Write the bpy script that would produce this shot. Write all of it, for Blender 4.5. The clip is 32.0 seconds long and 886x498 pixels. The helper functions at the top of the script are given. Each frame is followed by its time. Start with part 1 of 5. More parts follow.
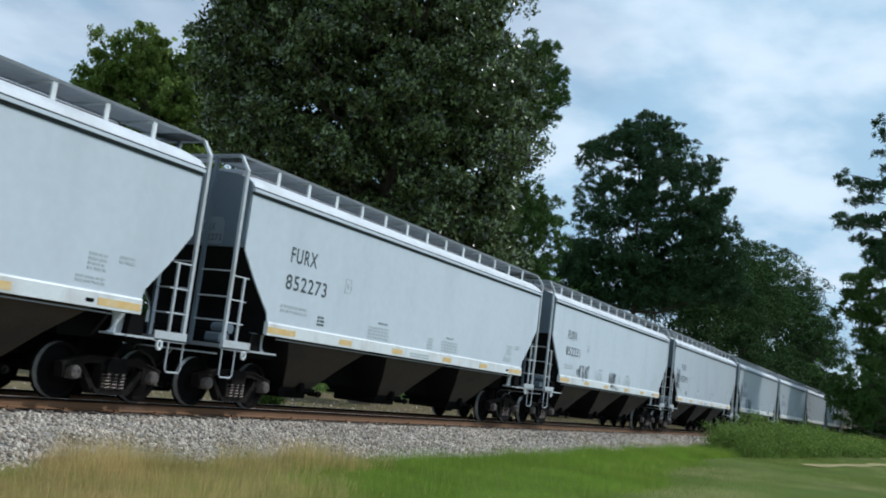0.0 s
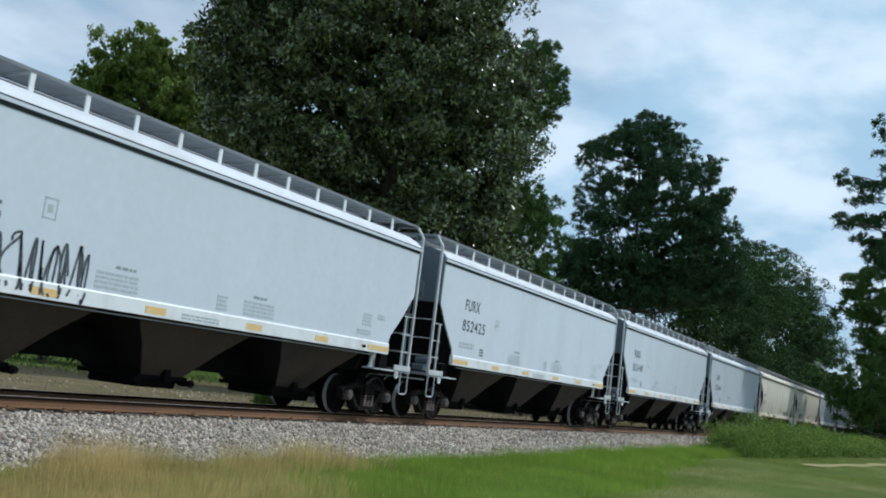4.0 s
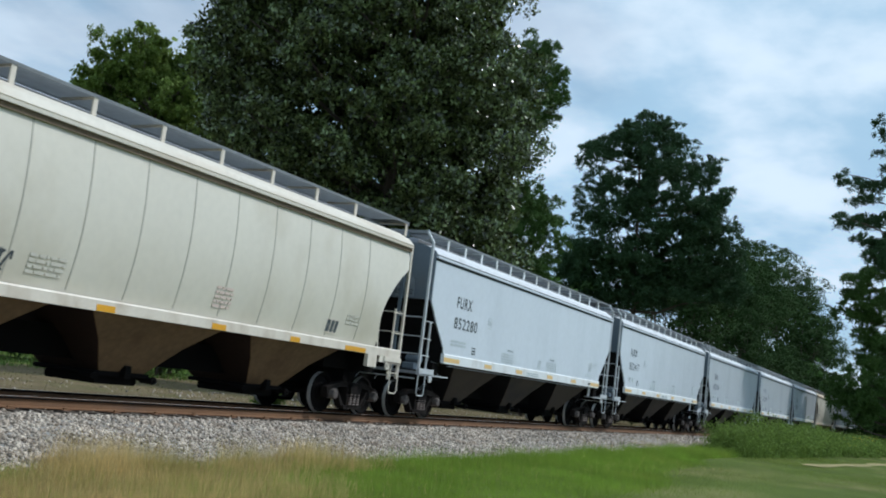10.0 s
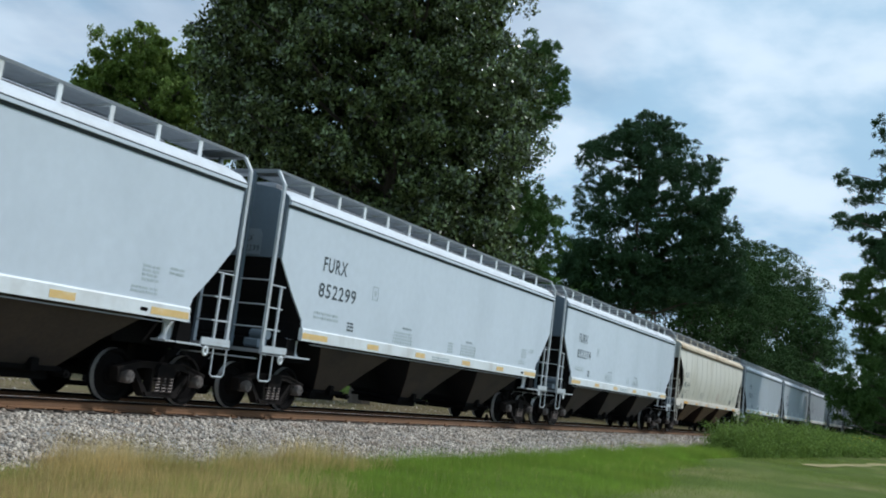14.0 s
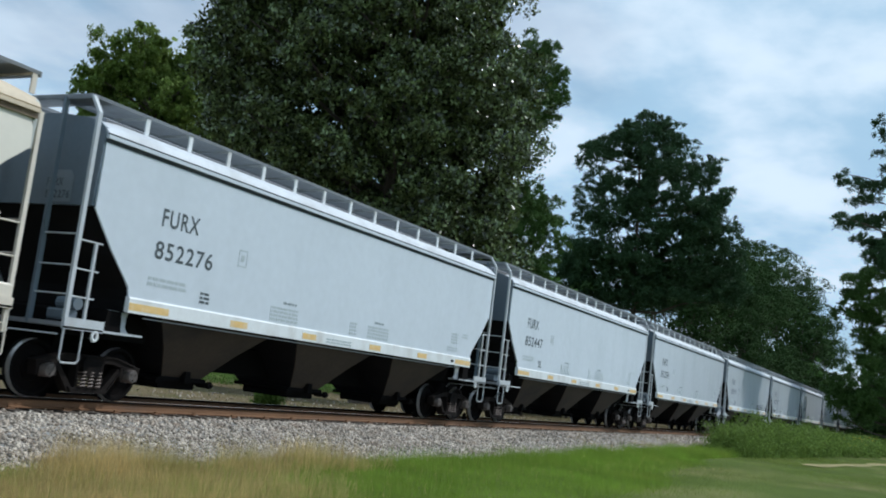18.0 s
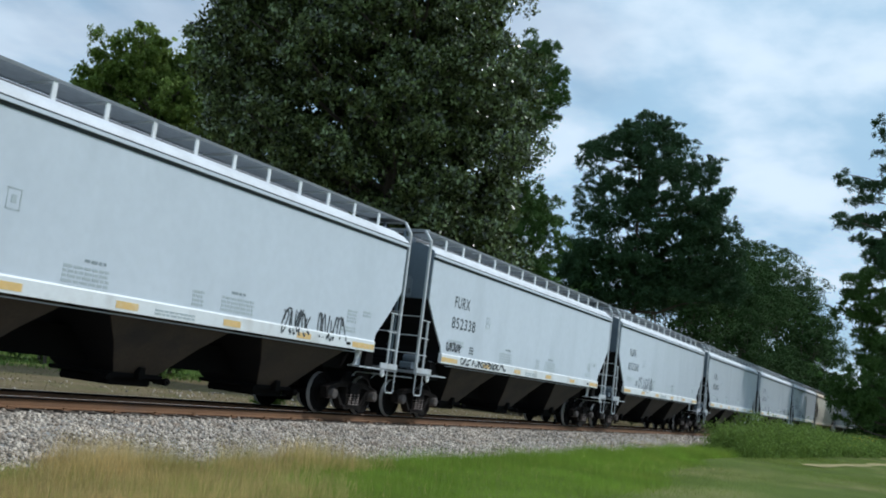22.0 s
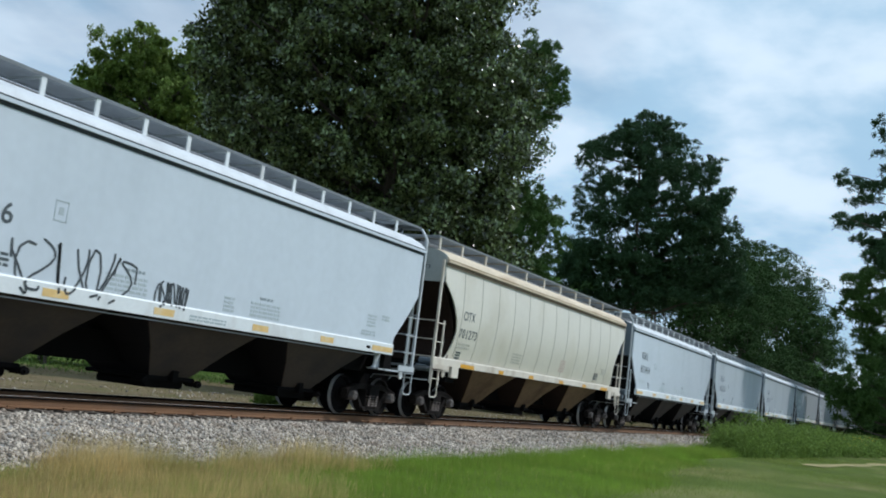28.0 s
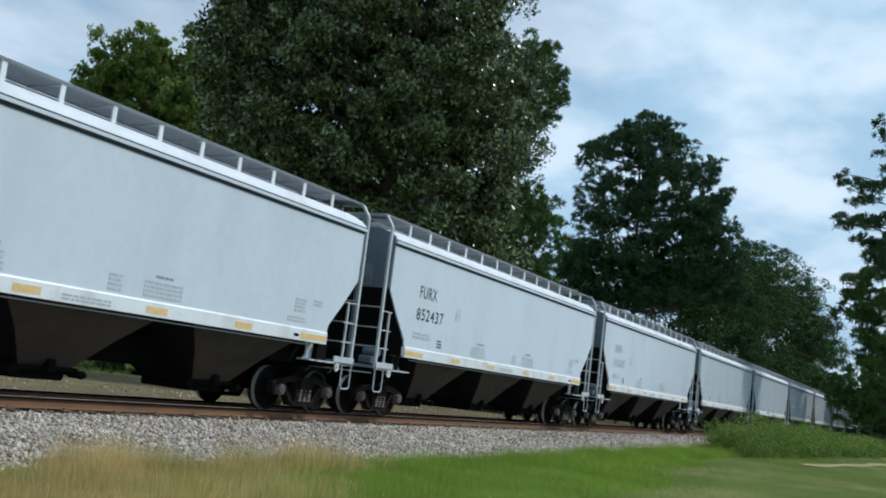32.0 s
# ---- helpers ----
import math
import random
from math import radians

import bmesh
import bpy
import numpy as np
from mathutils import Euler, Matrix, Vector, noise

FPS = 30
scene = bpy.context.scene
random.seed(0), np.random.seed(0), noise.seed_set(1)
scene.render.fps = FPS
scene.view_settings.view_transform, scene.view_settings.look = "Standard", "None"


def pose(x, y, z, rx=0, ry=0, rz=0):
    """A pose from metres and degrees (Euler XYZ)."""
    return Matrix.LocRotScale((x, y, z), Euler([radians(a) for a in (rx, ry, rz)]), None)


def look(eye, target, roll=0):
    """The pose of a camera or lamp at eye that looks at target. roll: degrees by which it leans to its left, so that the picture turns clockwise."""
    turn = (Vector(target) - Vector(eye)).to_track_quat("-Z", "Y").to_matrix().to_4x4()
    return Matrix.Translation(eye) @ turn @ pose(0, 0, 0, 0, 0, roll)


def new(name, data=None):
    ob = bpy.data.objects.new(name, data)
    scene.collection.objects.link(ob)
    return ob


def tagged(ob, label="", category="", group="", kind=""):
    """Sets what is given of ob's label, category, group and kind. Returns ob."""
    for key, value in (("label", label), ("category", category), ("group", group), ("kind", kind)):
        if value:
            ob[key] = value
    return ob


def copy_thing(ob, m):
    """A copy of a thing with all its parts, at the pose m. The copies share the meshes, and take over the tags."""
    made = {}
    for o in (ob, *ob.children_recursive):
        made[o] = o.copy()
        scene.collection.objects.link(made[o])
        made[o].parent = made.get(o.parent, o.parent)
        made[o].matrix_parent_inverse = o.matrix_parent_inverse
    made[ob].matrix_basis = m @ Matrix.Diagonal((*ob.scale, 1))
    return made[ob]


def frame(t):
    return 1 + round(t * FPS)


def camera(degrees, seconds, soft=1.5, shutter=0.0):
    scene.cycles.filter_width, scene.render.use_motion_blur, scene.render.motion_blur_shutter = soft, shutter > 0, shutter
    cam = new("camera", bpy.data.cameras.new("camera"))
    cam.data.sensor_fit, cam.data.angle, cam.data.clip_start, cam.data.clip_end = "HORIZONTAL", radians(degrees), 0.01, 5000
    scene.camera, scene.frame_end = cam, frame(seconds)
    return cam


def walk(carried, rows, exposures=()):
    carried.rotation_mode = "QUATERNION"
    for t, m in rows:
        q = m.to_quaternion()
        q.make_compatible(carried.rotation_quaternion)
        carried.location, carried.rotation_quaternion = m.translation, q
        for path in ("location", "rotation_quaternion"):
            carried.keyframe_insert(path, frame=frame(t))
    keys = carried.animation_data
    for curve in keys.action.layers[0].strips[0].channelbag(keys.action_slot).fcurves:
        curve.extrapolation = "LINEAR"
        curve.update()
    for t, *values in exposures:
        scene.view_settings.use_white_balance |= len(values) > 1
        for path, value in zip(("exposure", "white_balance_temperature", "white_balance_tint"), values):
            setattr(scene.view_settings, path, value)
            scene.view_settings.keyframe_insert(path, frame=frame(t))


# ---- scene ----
EYE = (0.0, 0.0, 0.983)
AHEAD = (8.7765, 4.6077, 2.3027)
cam = camera(47.72, 32.0, soft=1.9, shutter=0.06)
walk(cam, [(0.0, look(EYE, AHEAD, 6.967)), (32.0, look(EYE, AHEAD, 6.967))], [(0.0, -0.52, 5950, 8.0), (32.0, -0.52, 5950, 8.0)])

YC = 13.60          # middle of the track
RAIL_Y = 0.755      # rail head from the middle of the track
GROUND = -0.65

# ---------------------------------------------------------------- light
SUN_TO = Vector((0.62, -0.52, 0.80)).normalized()
sun_data = bpy.data.lights.new("sun", "SUN")
sun_data.energy, sun_data.angle, sun_data.color = 4.0, radians(1.5), (1.0, 0.96, 0.90)
sun = new("sun", sun_data)
sun.matrix_world = look((0, 0, 60), Vector((0, 0, 60)) - SUN_TO)


def make_world():
    w = bpy.data.worlds.new("sky")
    scene.world = w
    w.use_nodes = True
    nt = w.node_tree
    n, l = nt.nodes, nt.links
    n.clear()
    out, bg = n.new("ShaderNodeOutputWorld"), n.new("ShaderNodeBackground")
    sky = n.new("ShaderNodeTexSky")
    sky.sky_type, sky.sun_disc = "NISHITA", False
    sky.sun_elevation = math.asin(SUN_TO.z)
    sky.sun_rotation = math.atan2(SUN_TO.x, SUN_TO.y)
    sky.air_density, sky.dust_density, sky.ozone_density = 1.0, 0.6, 1.6
    co, sep = n.new("ShaderNodeTexCoord"), n.new("ShaderNodeSeparateXYZ")
    l.new(co.outputs["Generated"], sep.inputs[0])
    low = n.new("ShaderNodeMath")
    low.operation, low.inputs[1].default_value = "MAXIMUM", 0.0
    l.new(sep.outputs[2], low.inputs[0])
    add = n.new("ShaderNodeMath")
    add.operation, add.inputs[1].default_value = "ADD", 0.22
    l.new(low.outputs[0], add.inputs[0])
    flat = n.new("ShaderNodeVectorMath")
    flat.operation = "DIVIDE"
    l.new(co.outputs["Generated"], flat.inputs[0])
    comb = n.new("ShaderNodeCombineXYZ")
    for i in range(3):
        l.new(add.outputs[0], comb.inputs[i])
    l.new(comb.outputs[0], flat.inputs[1])

    def cloud(scale, detail, lo, hi, off, least=0.0):
        mp = n.new("ShaderNodeMapping")
        mp.inputs["Location"].default_value = off
        mp.inputs["Scale"].default_value = (1, 1, 0.15)
        l.new(flat.outputs[0], mp.inputs[0])
        t = n.new("ShaderNodeTexNoise")
        t.inputs["Scale"].default_value, t.inputs["Detail"].default_value = scale, detail
        t.inputs["Roughness"].default_value = 0.52
        l.new(mp.outputs[0], t.inputs["Vector"])
        r = n.new("ShaderNodeMapRange")
        r.interpolation_type = "SMOOTHSTEP"
        r.inputs["From Min"].default_value, r.inputs["From Max"].default_value = lo, hi
        r.inputs["To Min"].default_value = least
        l.new(t.outputs["Fac"], r.inputs["Value"])
        return r.outputs[0]

    cover = cloud(1.2, 6, 0.30, 0.56, (3.1, 1.7, 0), 0.55)
    tone = cloud(2.9, 7, 0.36, 0.64, (2.3, 9.2, 0))
    white = n.new("ShaderNodeMix")
    white.data_type = "RGBA"
    white.inputs[6].default_value, white.inputs[7].default_value = (6.2, 8.8, 10.9, 1), (11.0, 12.5, 13.7, 1)
    l.new(tone, white.inputs[0])
    mix = n.new("ShaderNodeMix")
    mix.data_type = "RGBA"
    l.new(cover, mix.inputs[0])
    l.new(sky.outputs[0], mix.inputs[6])
    l.new(white.outputs[2], mix.inputs[7])
    l.new(mix.outputs[2], bg.inputs["Color"])
    bg.inputs["Strength"].default_value = 0.10
    l.new(bg.outputs[0], out.inputs["Surface"])


make_world()


# ---------------------------------------------------------------- materials
def material(name, base, rough=0.6, metal=0.0, vary=0.12, scale=3.0, dirt=None, dirt_amount=0.0, dirt_scale=(1, 1, 1),
             bump=0.0, bump_scale=60.0, island=0.0, instance=0.0, leaf=0.0, spec=0.5):
    """Base colour with two scales of variation, dirt of another colour, relief, and tone by piece."""
    m = bpy.data.materials.new(name)
    m.use_nodes = True
    nt = m.node_tree
    n, l = nt.nodes, nt.links
    bsdf = n["Principled BSDF"]
    bsdf.inputs["Roughness"].default_value, bsdf.inputs["Metallic"].default_value = rough, metal
    bsdf.inputs["Specular IOR Level"].default_value = spec
    co = n.new("ShaderNodeTexCoord")
    src = co.outputs["Object"]
    if instance:
        info = n.new("ShaderNodeObjectInfo")
        mul = n.new("ShaderNodeMath")
        mul.operation, mul.inputs[1].default_value = "MULTIPLY", 37.0
        l.new(info.outputs["Random"], mul.inputs[0])
        shift = n.new("ShaderNodeVectorMath")
        shift.operation = "ADD"
        l.new(src, shift.inputs[0])
        l.new(mul.outputs[0], shift.inputs[1])
        src = shift.outputs[0]

    def noise_tex(sc, detail, vec):
        t = n.new("ShaderNodeTexNoise")
        t.inputs["Scale"].default_value, t.inputs["Detail"].default_value = sc, detail
        l.new(vec, t.inputs["Vector"])
        return t.outputs["Fac"]

    big, small = noise_tex(scale, 4, src), noise_tex(scale * 11, 3, src)
    addn = n.new("ShaderNodeMath")
    addn.operation = "ADD"
    l.new(big, addn.inputs[0])
    l.new(small, addn.inputs[1])
    rng = n.new("ShaderNodeMapRange")
    rng.inputs["From Min"].default_value, rng.inputs["From Max"].default_value = 0.6, 1.4
    rng.inputs["To Min"].default_value, rng.inputs["To Max"].default_value = 1 - vary, 1 + vary
    l.new(addn.outputs[0], rng.inputs["Value"])
    value = rng.outputs[0]
    if island:
        geo = n.new("ShaderNodeNewGeometry")
        ri = n.new("ShaderNodeMapRange")
        ri.inputs["To Min"].default_value, ri.inputs["To Max"].default_value = 1 - island, 1 + island
        l.new(geo.outputs["Random Per Island"], ri.inputs["Value"])
        mm = n.new("ShaderNodeMath")
        mm.operation = "MULTIPLY"
        l.new(value, mm.inputs[0])
        l.new(ri.outputs[0], mm.inputs[1])
        value = mm.outputs[0]
    scaled = n.new("ShaderNodeVectorMath")
    scaled.operation = "SCALE"
    scaled.inputs[0].default_value = base
    l.new(value, scaled.inputs["Scale"])
    colour = scaled.outputs[0]
    if dirt:
        mp = n.new("ShaderNodeMapping")
        mp.inputs["Scale"].default_value = dirt_scale
        l.new(src, mp.inputs[0])
        d = noise_tex(1.0, 6, mp.outputs[0])
        dr = n.new("ShaderNodeMapRange")
        dr.interpolation_type = "SMOOTHSTEP"
        dr.inputs["From Min"].default_value, dr.inputs["From Max"].default_value = 0.45, 0.78
        dr.inputs["To Max"].default_value = dirt_amount
        l.new(d, dr.inputs["Value"])
        mx = n.new("ShaderNodeMix")
        mx.data_type = "RGBA"
        l.new(dr.outputs[0], mx.inputs[0])
        l.new(colour, mx.inputs[6])
        mx.inputs[7].default_value = (*dirt, 1)
        colour = mx.outputs[2]
    l.new(colour, bsdf.inputs["Base Color"])
    if bump:
        b = n.new("ShaderNodeBump")
        b.inputs["Strength"].default_value, b.inputs["Distance"].default_value = bump, 0.02
        l.new(noise_tex(bump_scale, 4, src), b.inputs["Height"])
        l.new(b.outputs[0], bsdf.inputs["Normal"])
    if leaf:
        tr, mixs = n.new("ShaderNodeBsdfTranslucent"), n.new("ShaderNodeMixShader")
        mixs.inputs[0].default_value = leaf
        l.new(colour, tr.inputs["Color"])
        l.new(bsdf.outputs[0], mixs.inputs[1])
        l.new(tr.outputs[0], mixs.inputs[2])
        l.new(mixs.outputs[0], n["Material Output"].inputs["Surface"])
    return m


PAINT = material("grey_car_paint", (0.585, 0.628, 0.682), 0.22, spec=0.7, vary=0.05, scale=0.5, dirt=(0.42, 0.46, 0.50), dirt_amount=0.28,
                 dirt_scale=(0.9, 0.9, 0.25), bump=0.02, bump_scale=1.6, instance=1)
PAINT_ROOF = material("grey_roof_paint", (0.60, 0.63, 0.67), 0.6, vary=0.10, scale=2.5, dirt=(0.36, 0.37, 0.38), dirt_amount=0.5, instance=1)
CREAM = material("cream_car_paint", (0.69, 0.645, 0.555), 0.36, vary=0.05, scale=0.6, dirt=(0.46, 0.40, 0.29), dirt_amount=0.5,
                 dirt_scale=(0.7, 0.7, 0.45), bump=0.03, bump_scale=1.2, instance=1)
CREAM_ROOF = material("stained_roof_paint", (0.62, 0.58, 0.50), 0.6, vary=0.08, scale=0.9, dirt=(0.42, 0.29, 0.17), dirt_amount=0.55,
                      dirt_scale=(0.35, 2.0, 2.0), instance=1)
RUSTY_ROOF = material("rusty_roof_paint", (0.60, 0.50, 0.37), 0.7, vary=0.12, scale=0.9, dirt=(0.34, 0.20, 0.10), dirt_amount=0.85, dirt_scale=(0.45, 2.0, 2.5), instance=1)
SEAM = material("seam", (0.44, 0.41, 0.35), 0.6, vary=0.15, scale=2)
POST = material("grey_ladder_paint", (0.50, 0.525, 0.55), 0.5, vary=0.10, scale=2.5, dirt=(0.30, 0.27, 0.24), dirt_amount=0.5, dirt_scale=(3, 3, 1), instance=1)
PATCH = material("pale_end_patch", (0.20, 0.23, 0.26), 0.5, vary=0.08)
WHITE = material("white_trim_paint", (0.74, 0.76, 0.77), 0.5, vary=0.06, scale=1.4, dirt=(0.36, 0.31, 0.26), dirt_amount=0.45, dirt_scale=(2, 2, 1), instance=1)
CREAM_TRIM = material("cream_trim_paint", (0.68, 0.615, 0.525), 0.5, vary=0.07, scale=1.4, dirt=(0.30, 0.20, 0.12), dirt_amount=0.55, dirt_scale=(2, 2, 1), instance=1)
# grey ends: shade of the side away from the sun, as a darker base
END_GREY = material("end_shade_paint", (0.125, 0.16, 0.195), 0.5, vary=0.08, scale=1.2, dirt=(0.16, 0.17, 0.18), dirt_amount=0.5, instance=1)
END_CREAM = material("cream_end_paint", (0.42, 0.43, 0.41), 0.55, vary=0.08, scale=1.2, dirt=(0.18, 0.16, 0.13), dirt_amount=0.5, instance=1)
# sloping sheets: the shade below the car ends is put into this near-black
SLOPE = material("slope_shade_paint", (0.009, 0.0085, 0.0095), 0.85, spec=0.12, vary=0.15, scale=1.2, dirt=(0.018, 0.014, 0.012), dirt_amount=0.4, instance=1)
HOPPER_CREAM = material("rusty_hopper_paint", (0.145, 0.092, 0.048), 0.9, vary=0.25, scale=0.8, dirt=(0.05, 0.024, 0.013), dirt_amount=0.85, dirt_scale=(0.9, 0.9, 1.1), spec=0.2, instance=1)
SLOPE_CREAM = material("rusty_slope_shade_paint", (0.026, 0.016, 0.012), 0.85, vary=0.2, scale=1.2, dirt=(0.012, 0.009, 0.008), dirt_amount=0.6, spec=0.12, instance=1)
CAP = material("worn_bearing_steel", (0.10, 0.083, 0.076), 0.6, vary=0.25, scale=6, dirt=(0.03, 0.025, 0.022), dirt_amount=0.7, dirt_scale=(8, 8, 8), instance=1)
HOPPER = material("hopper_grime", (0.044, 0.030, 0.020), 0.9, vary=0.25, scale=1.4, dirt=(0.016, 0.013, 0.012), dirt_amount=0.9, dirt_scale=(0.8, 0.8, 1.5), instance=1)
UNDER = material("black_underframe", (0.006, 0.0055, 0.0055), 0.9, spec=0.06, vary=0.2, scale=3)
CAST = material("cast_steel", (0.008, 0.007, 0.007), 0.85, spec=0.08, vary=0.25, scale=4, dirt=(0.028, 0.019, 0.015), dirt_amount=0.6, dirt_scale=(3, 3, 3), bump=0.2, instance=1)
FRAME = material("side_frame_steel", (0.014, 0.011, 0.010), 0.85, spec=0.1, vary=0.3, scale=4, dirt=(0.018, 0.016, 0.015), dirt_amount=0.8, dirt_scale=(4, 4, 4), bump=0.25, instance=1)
SPRING = material("spring_steel", (0.095, 0.070, 0.060), 0.6, metal=0.1, vary=0.2, scale=8)
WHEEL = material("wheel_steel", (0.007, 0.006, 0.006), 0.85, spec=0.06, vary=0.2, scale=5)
TREAD = material("bright_tread", (0.60, 0.58, 0.56), 0.35, metal=0.5, vary=0.1, scale=6)
GRATE = material("galvanised_grating", (0.27, 0.28, 0.30), 0.65, metal=0.2, vary=0.12, scale=2, instance=1)
BOARD = material("open_grating", (0.40, 0.42, 0.44), 0.7, vary=0.15, scale=6, leaf=0.6, spec=0.2, instance=1)
GALV = material("galvanised_steel", (0.62, 0.64, 0.65), 0.45, metal=0.2, vary=0.08, scale=4)
AMBER = material("amber_reflector", (0.73, 0.49, 0.19), 0.4, vary=0.12, scale=8, dirt=(0.75, 0.68, 0.5), dirt_amount=0.5, dirt_scale=(6, 6, 6), instance=1)
ORANGE = material("orange_reflector", (0.68, 0.33, 0.01), 0.4, vary=0.06, scale=8)
INK = material("dark_lettering", (0.06, 0.075, 0.085), 0.6, vary=0.12, scale=8)
FAINT = material("faint_stencil", (0.40, 0.45, 0.47), 0.6, vary=0.1, scale=8)
HEAD = material("grey_stencil", (0.25, 0.29, 0.31), 0.6, vary=0.15, scale=8)
FAINT_CREAM = material("faint_cream_stencil", (0.50, 0.47, 0.40), 0.6, vary=0.1, scale=8)
RED_FAINT = material("faint_red_stencil", (0.58, 0.46, 0.40), 0.6, vary=0.1, scale=8)
SEAM_SHADE_BROWN = material("brown_seam_shade", (0.16, 0.12, 0.085), 0.8, vary=0.3, scale=2, spec=0.2)
SEAM_SHADE = material("seam_shade", (0.055, 0.062, 0.070), 0.8, vary=0.3, scale=2, spec=0.2)
SPRAY = material("spray_ink", (0.05, 0.06, 0.07), 0.7, vary=0.2, scale=6)
RUST = material("rail_rust", (0.17, 0.083, 0.036), 0.8, vary=0.2, scale=3, dirt=(0.09, 0.055, 0.04), dirt_amount=0.6, dirt_scale=(0.7, 4, 8), bump=0.2)
TIE_WOOD = material("creosoted_wood", (0.095, 0.075, 0.06), 0.85, vary=0.25, scale=3, bump=0.4, instance=1)
STONE = material("ballast_stone", (0.43, 0.375, 0.315), 0.9, vary=0.30, scale=1.6, dirt=(0.27, 0.19, 0.13), dirt_amount=0.65, dirt_scale=(3.0, 3.0, 3.0), island=0.65, bump=0.3, bump_scale=30, spec=0.05)
BED = material("ballast_fines", (0.30, 0.29, 0.275), 0.95, vary=0.3, scale=6, dirt=(0.16, 0.14, 0.12), dirt_amount=0.8, dirt_scale=(9, 9, 9), bump=1.0, bump_scale=22, spec=0.05)
TURF = material("turf", (0.085, 0.115, 0.026), 0.95, vary=0.22, scale=0.35, dirt=(0.30, 0.26, 0.12), dirt_amount=0.5, dirt_scale=(0.16, 0.4, 1), bump=1.0, bump_scale=12, spec=0.05)
DIRT = material("dry_bank_soil", (0.155, 0.120, 0.070), 0.95, vary=0.4, scale=1.3, dirt=(0.10, 0.105, 0.04), dirt_amount=0.8, dirt_scale=(0.6, 0.9, 1), bump=0.8, bump_scale=14, spec=0.05)
PATH = material("pale_track_soil", (0.36, 0.30, 0.16), 0.95, vary=0.2, scale=0.8, dirt=(0.16, 0.20, 0.06), dirt_amount=0.7, dirt_scale=(0.7, 1.2, 1), bump=0.5, bump_scale=14, spec=0.05)
BLADE = material("green_blades", (0.20, 0.31, 0.044), 0.7, vary=0.40, scale=0.55, dirt=(0.30, 0.32, 0.07), dirt_amount=0.35, dirt_scale=(0.35, 0.5, 0.3), island=0.18, leaf=0.5, spec=0.08)
MOWN = material("mown_blades", (0.20, 0.26, 0.06), 0.8, vary=0.35, scale=0.35, dirt=(0.15, 0.20, 0.045), dirt_amount=0.7, dirt_scale=(0.25, 0.7, 0.3), island=0.15, leaf=0.4, spec=0.08)
LAWN_FAR = material("far_lawn_blades", (0.13, 0.205, 0.05), 0.8, vary=0.3, scale=0.2, island=0.35, leaf=0.2, spec=0.08)
BANK_BLADE = material("bank_blades", (0.20, 0.185, 0.08), 0.8, vary=0.3, scale=0.5, island=0.4, leaf=0.2, spec=0.08)
BLADE_DRY = material("dry_blades", (0.56, 0.43, 0.19), 0.8, vary=0.5, scale=1.3, dirt=(0.27, 0.29, 0.07), dirt_amount=0.7, dirt_scale=(1.1, 1.1, 0.3), island=0.5, leaf=0.5, spec=0.08)
WEED = material("weed_leaves", (0.155, 0.23, 0.05), 0.7, vary=0.45, scale=0.8, island=0.3, leaf=0.3, spec=0.08)
FLOWER = material("yellow_flower", (0.62, 0.47, 0.03), 0.7, vary=0.2, scale=3)
OAK_LEAF = material("oak_leaves", (0.104, 0.138, 0.048), 0.25, vary=0.25, scale=0.35, island=0.95, leaf=0.06, spec=0.6)
LIME_LEAF = material("light_green_leaves", (0.15, 0.215, 0.048), 0.6, vary=0.25, scale=0.3, island=0.3, leaf=0.35, spec=0.15)
YOUNG_LEAF = material("young_tree_leaves", (0.07, 0.155, 0.025), 0.6, vary=0.25, scale=0.3, island=0.35, leaf=0.25, spec=0.2)
WOOD_LEAF = material("wood_leaves", (0.047, 0.086, 0.028), 0.85, vary=0.45, scale=0.25, island=0.15, leaf=0.10, spec=0.06)
NEEDLE = material("pine_needles", (0.054, 0.100, 0.046), 0.6, vary=0.35, scale=0.4, island=0.15, leaf=0.1, spec=0.1)
NEEDLE_FRESH = material("fresh_pine_needles", (0.078, 0.14, 0.038), 0.6, vary=0.35, scale=0.4, island=0.15, leaf=0.15, spec=0.1)
BARK = material("bark", (0.095, 0.075, 0.058), 0.9, vary=0.3, scale=2, bump=0.9, bump_scale=14)


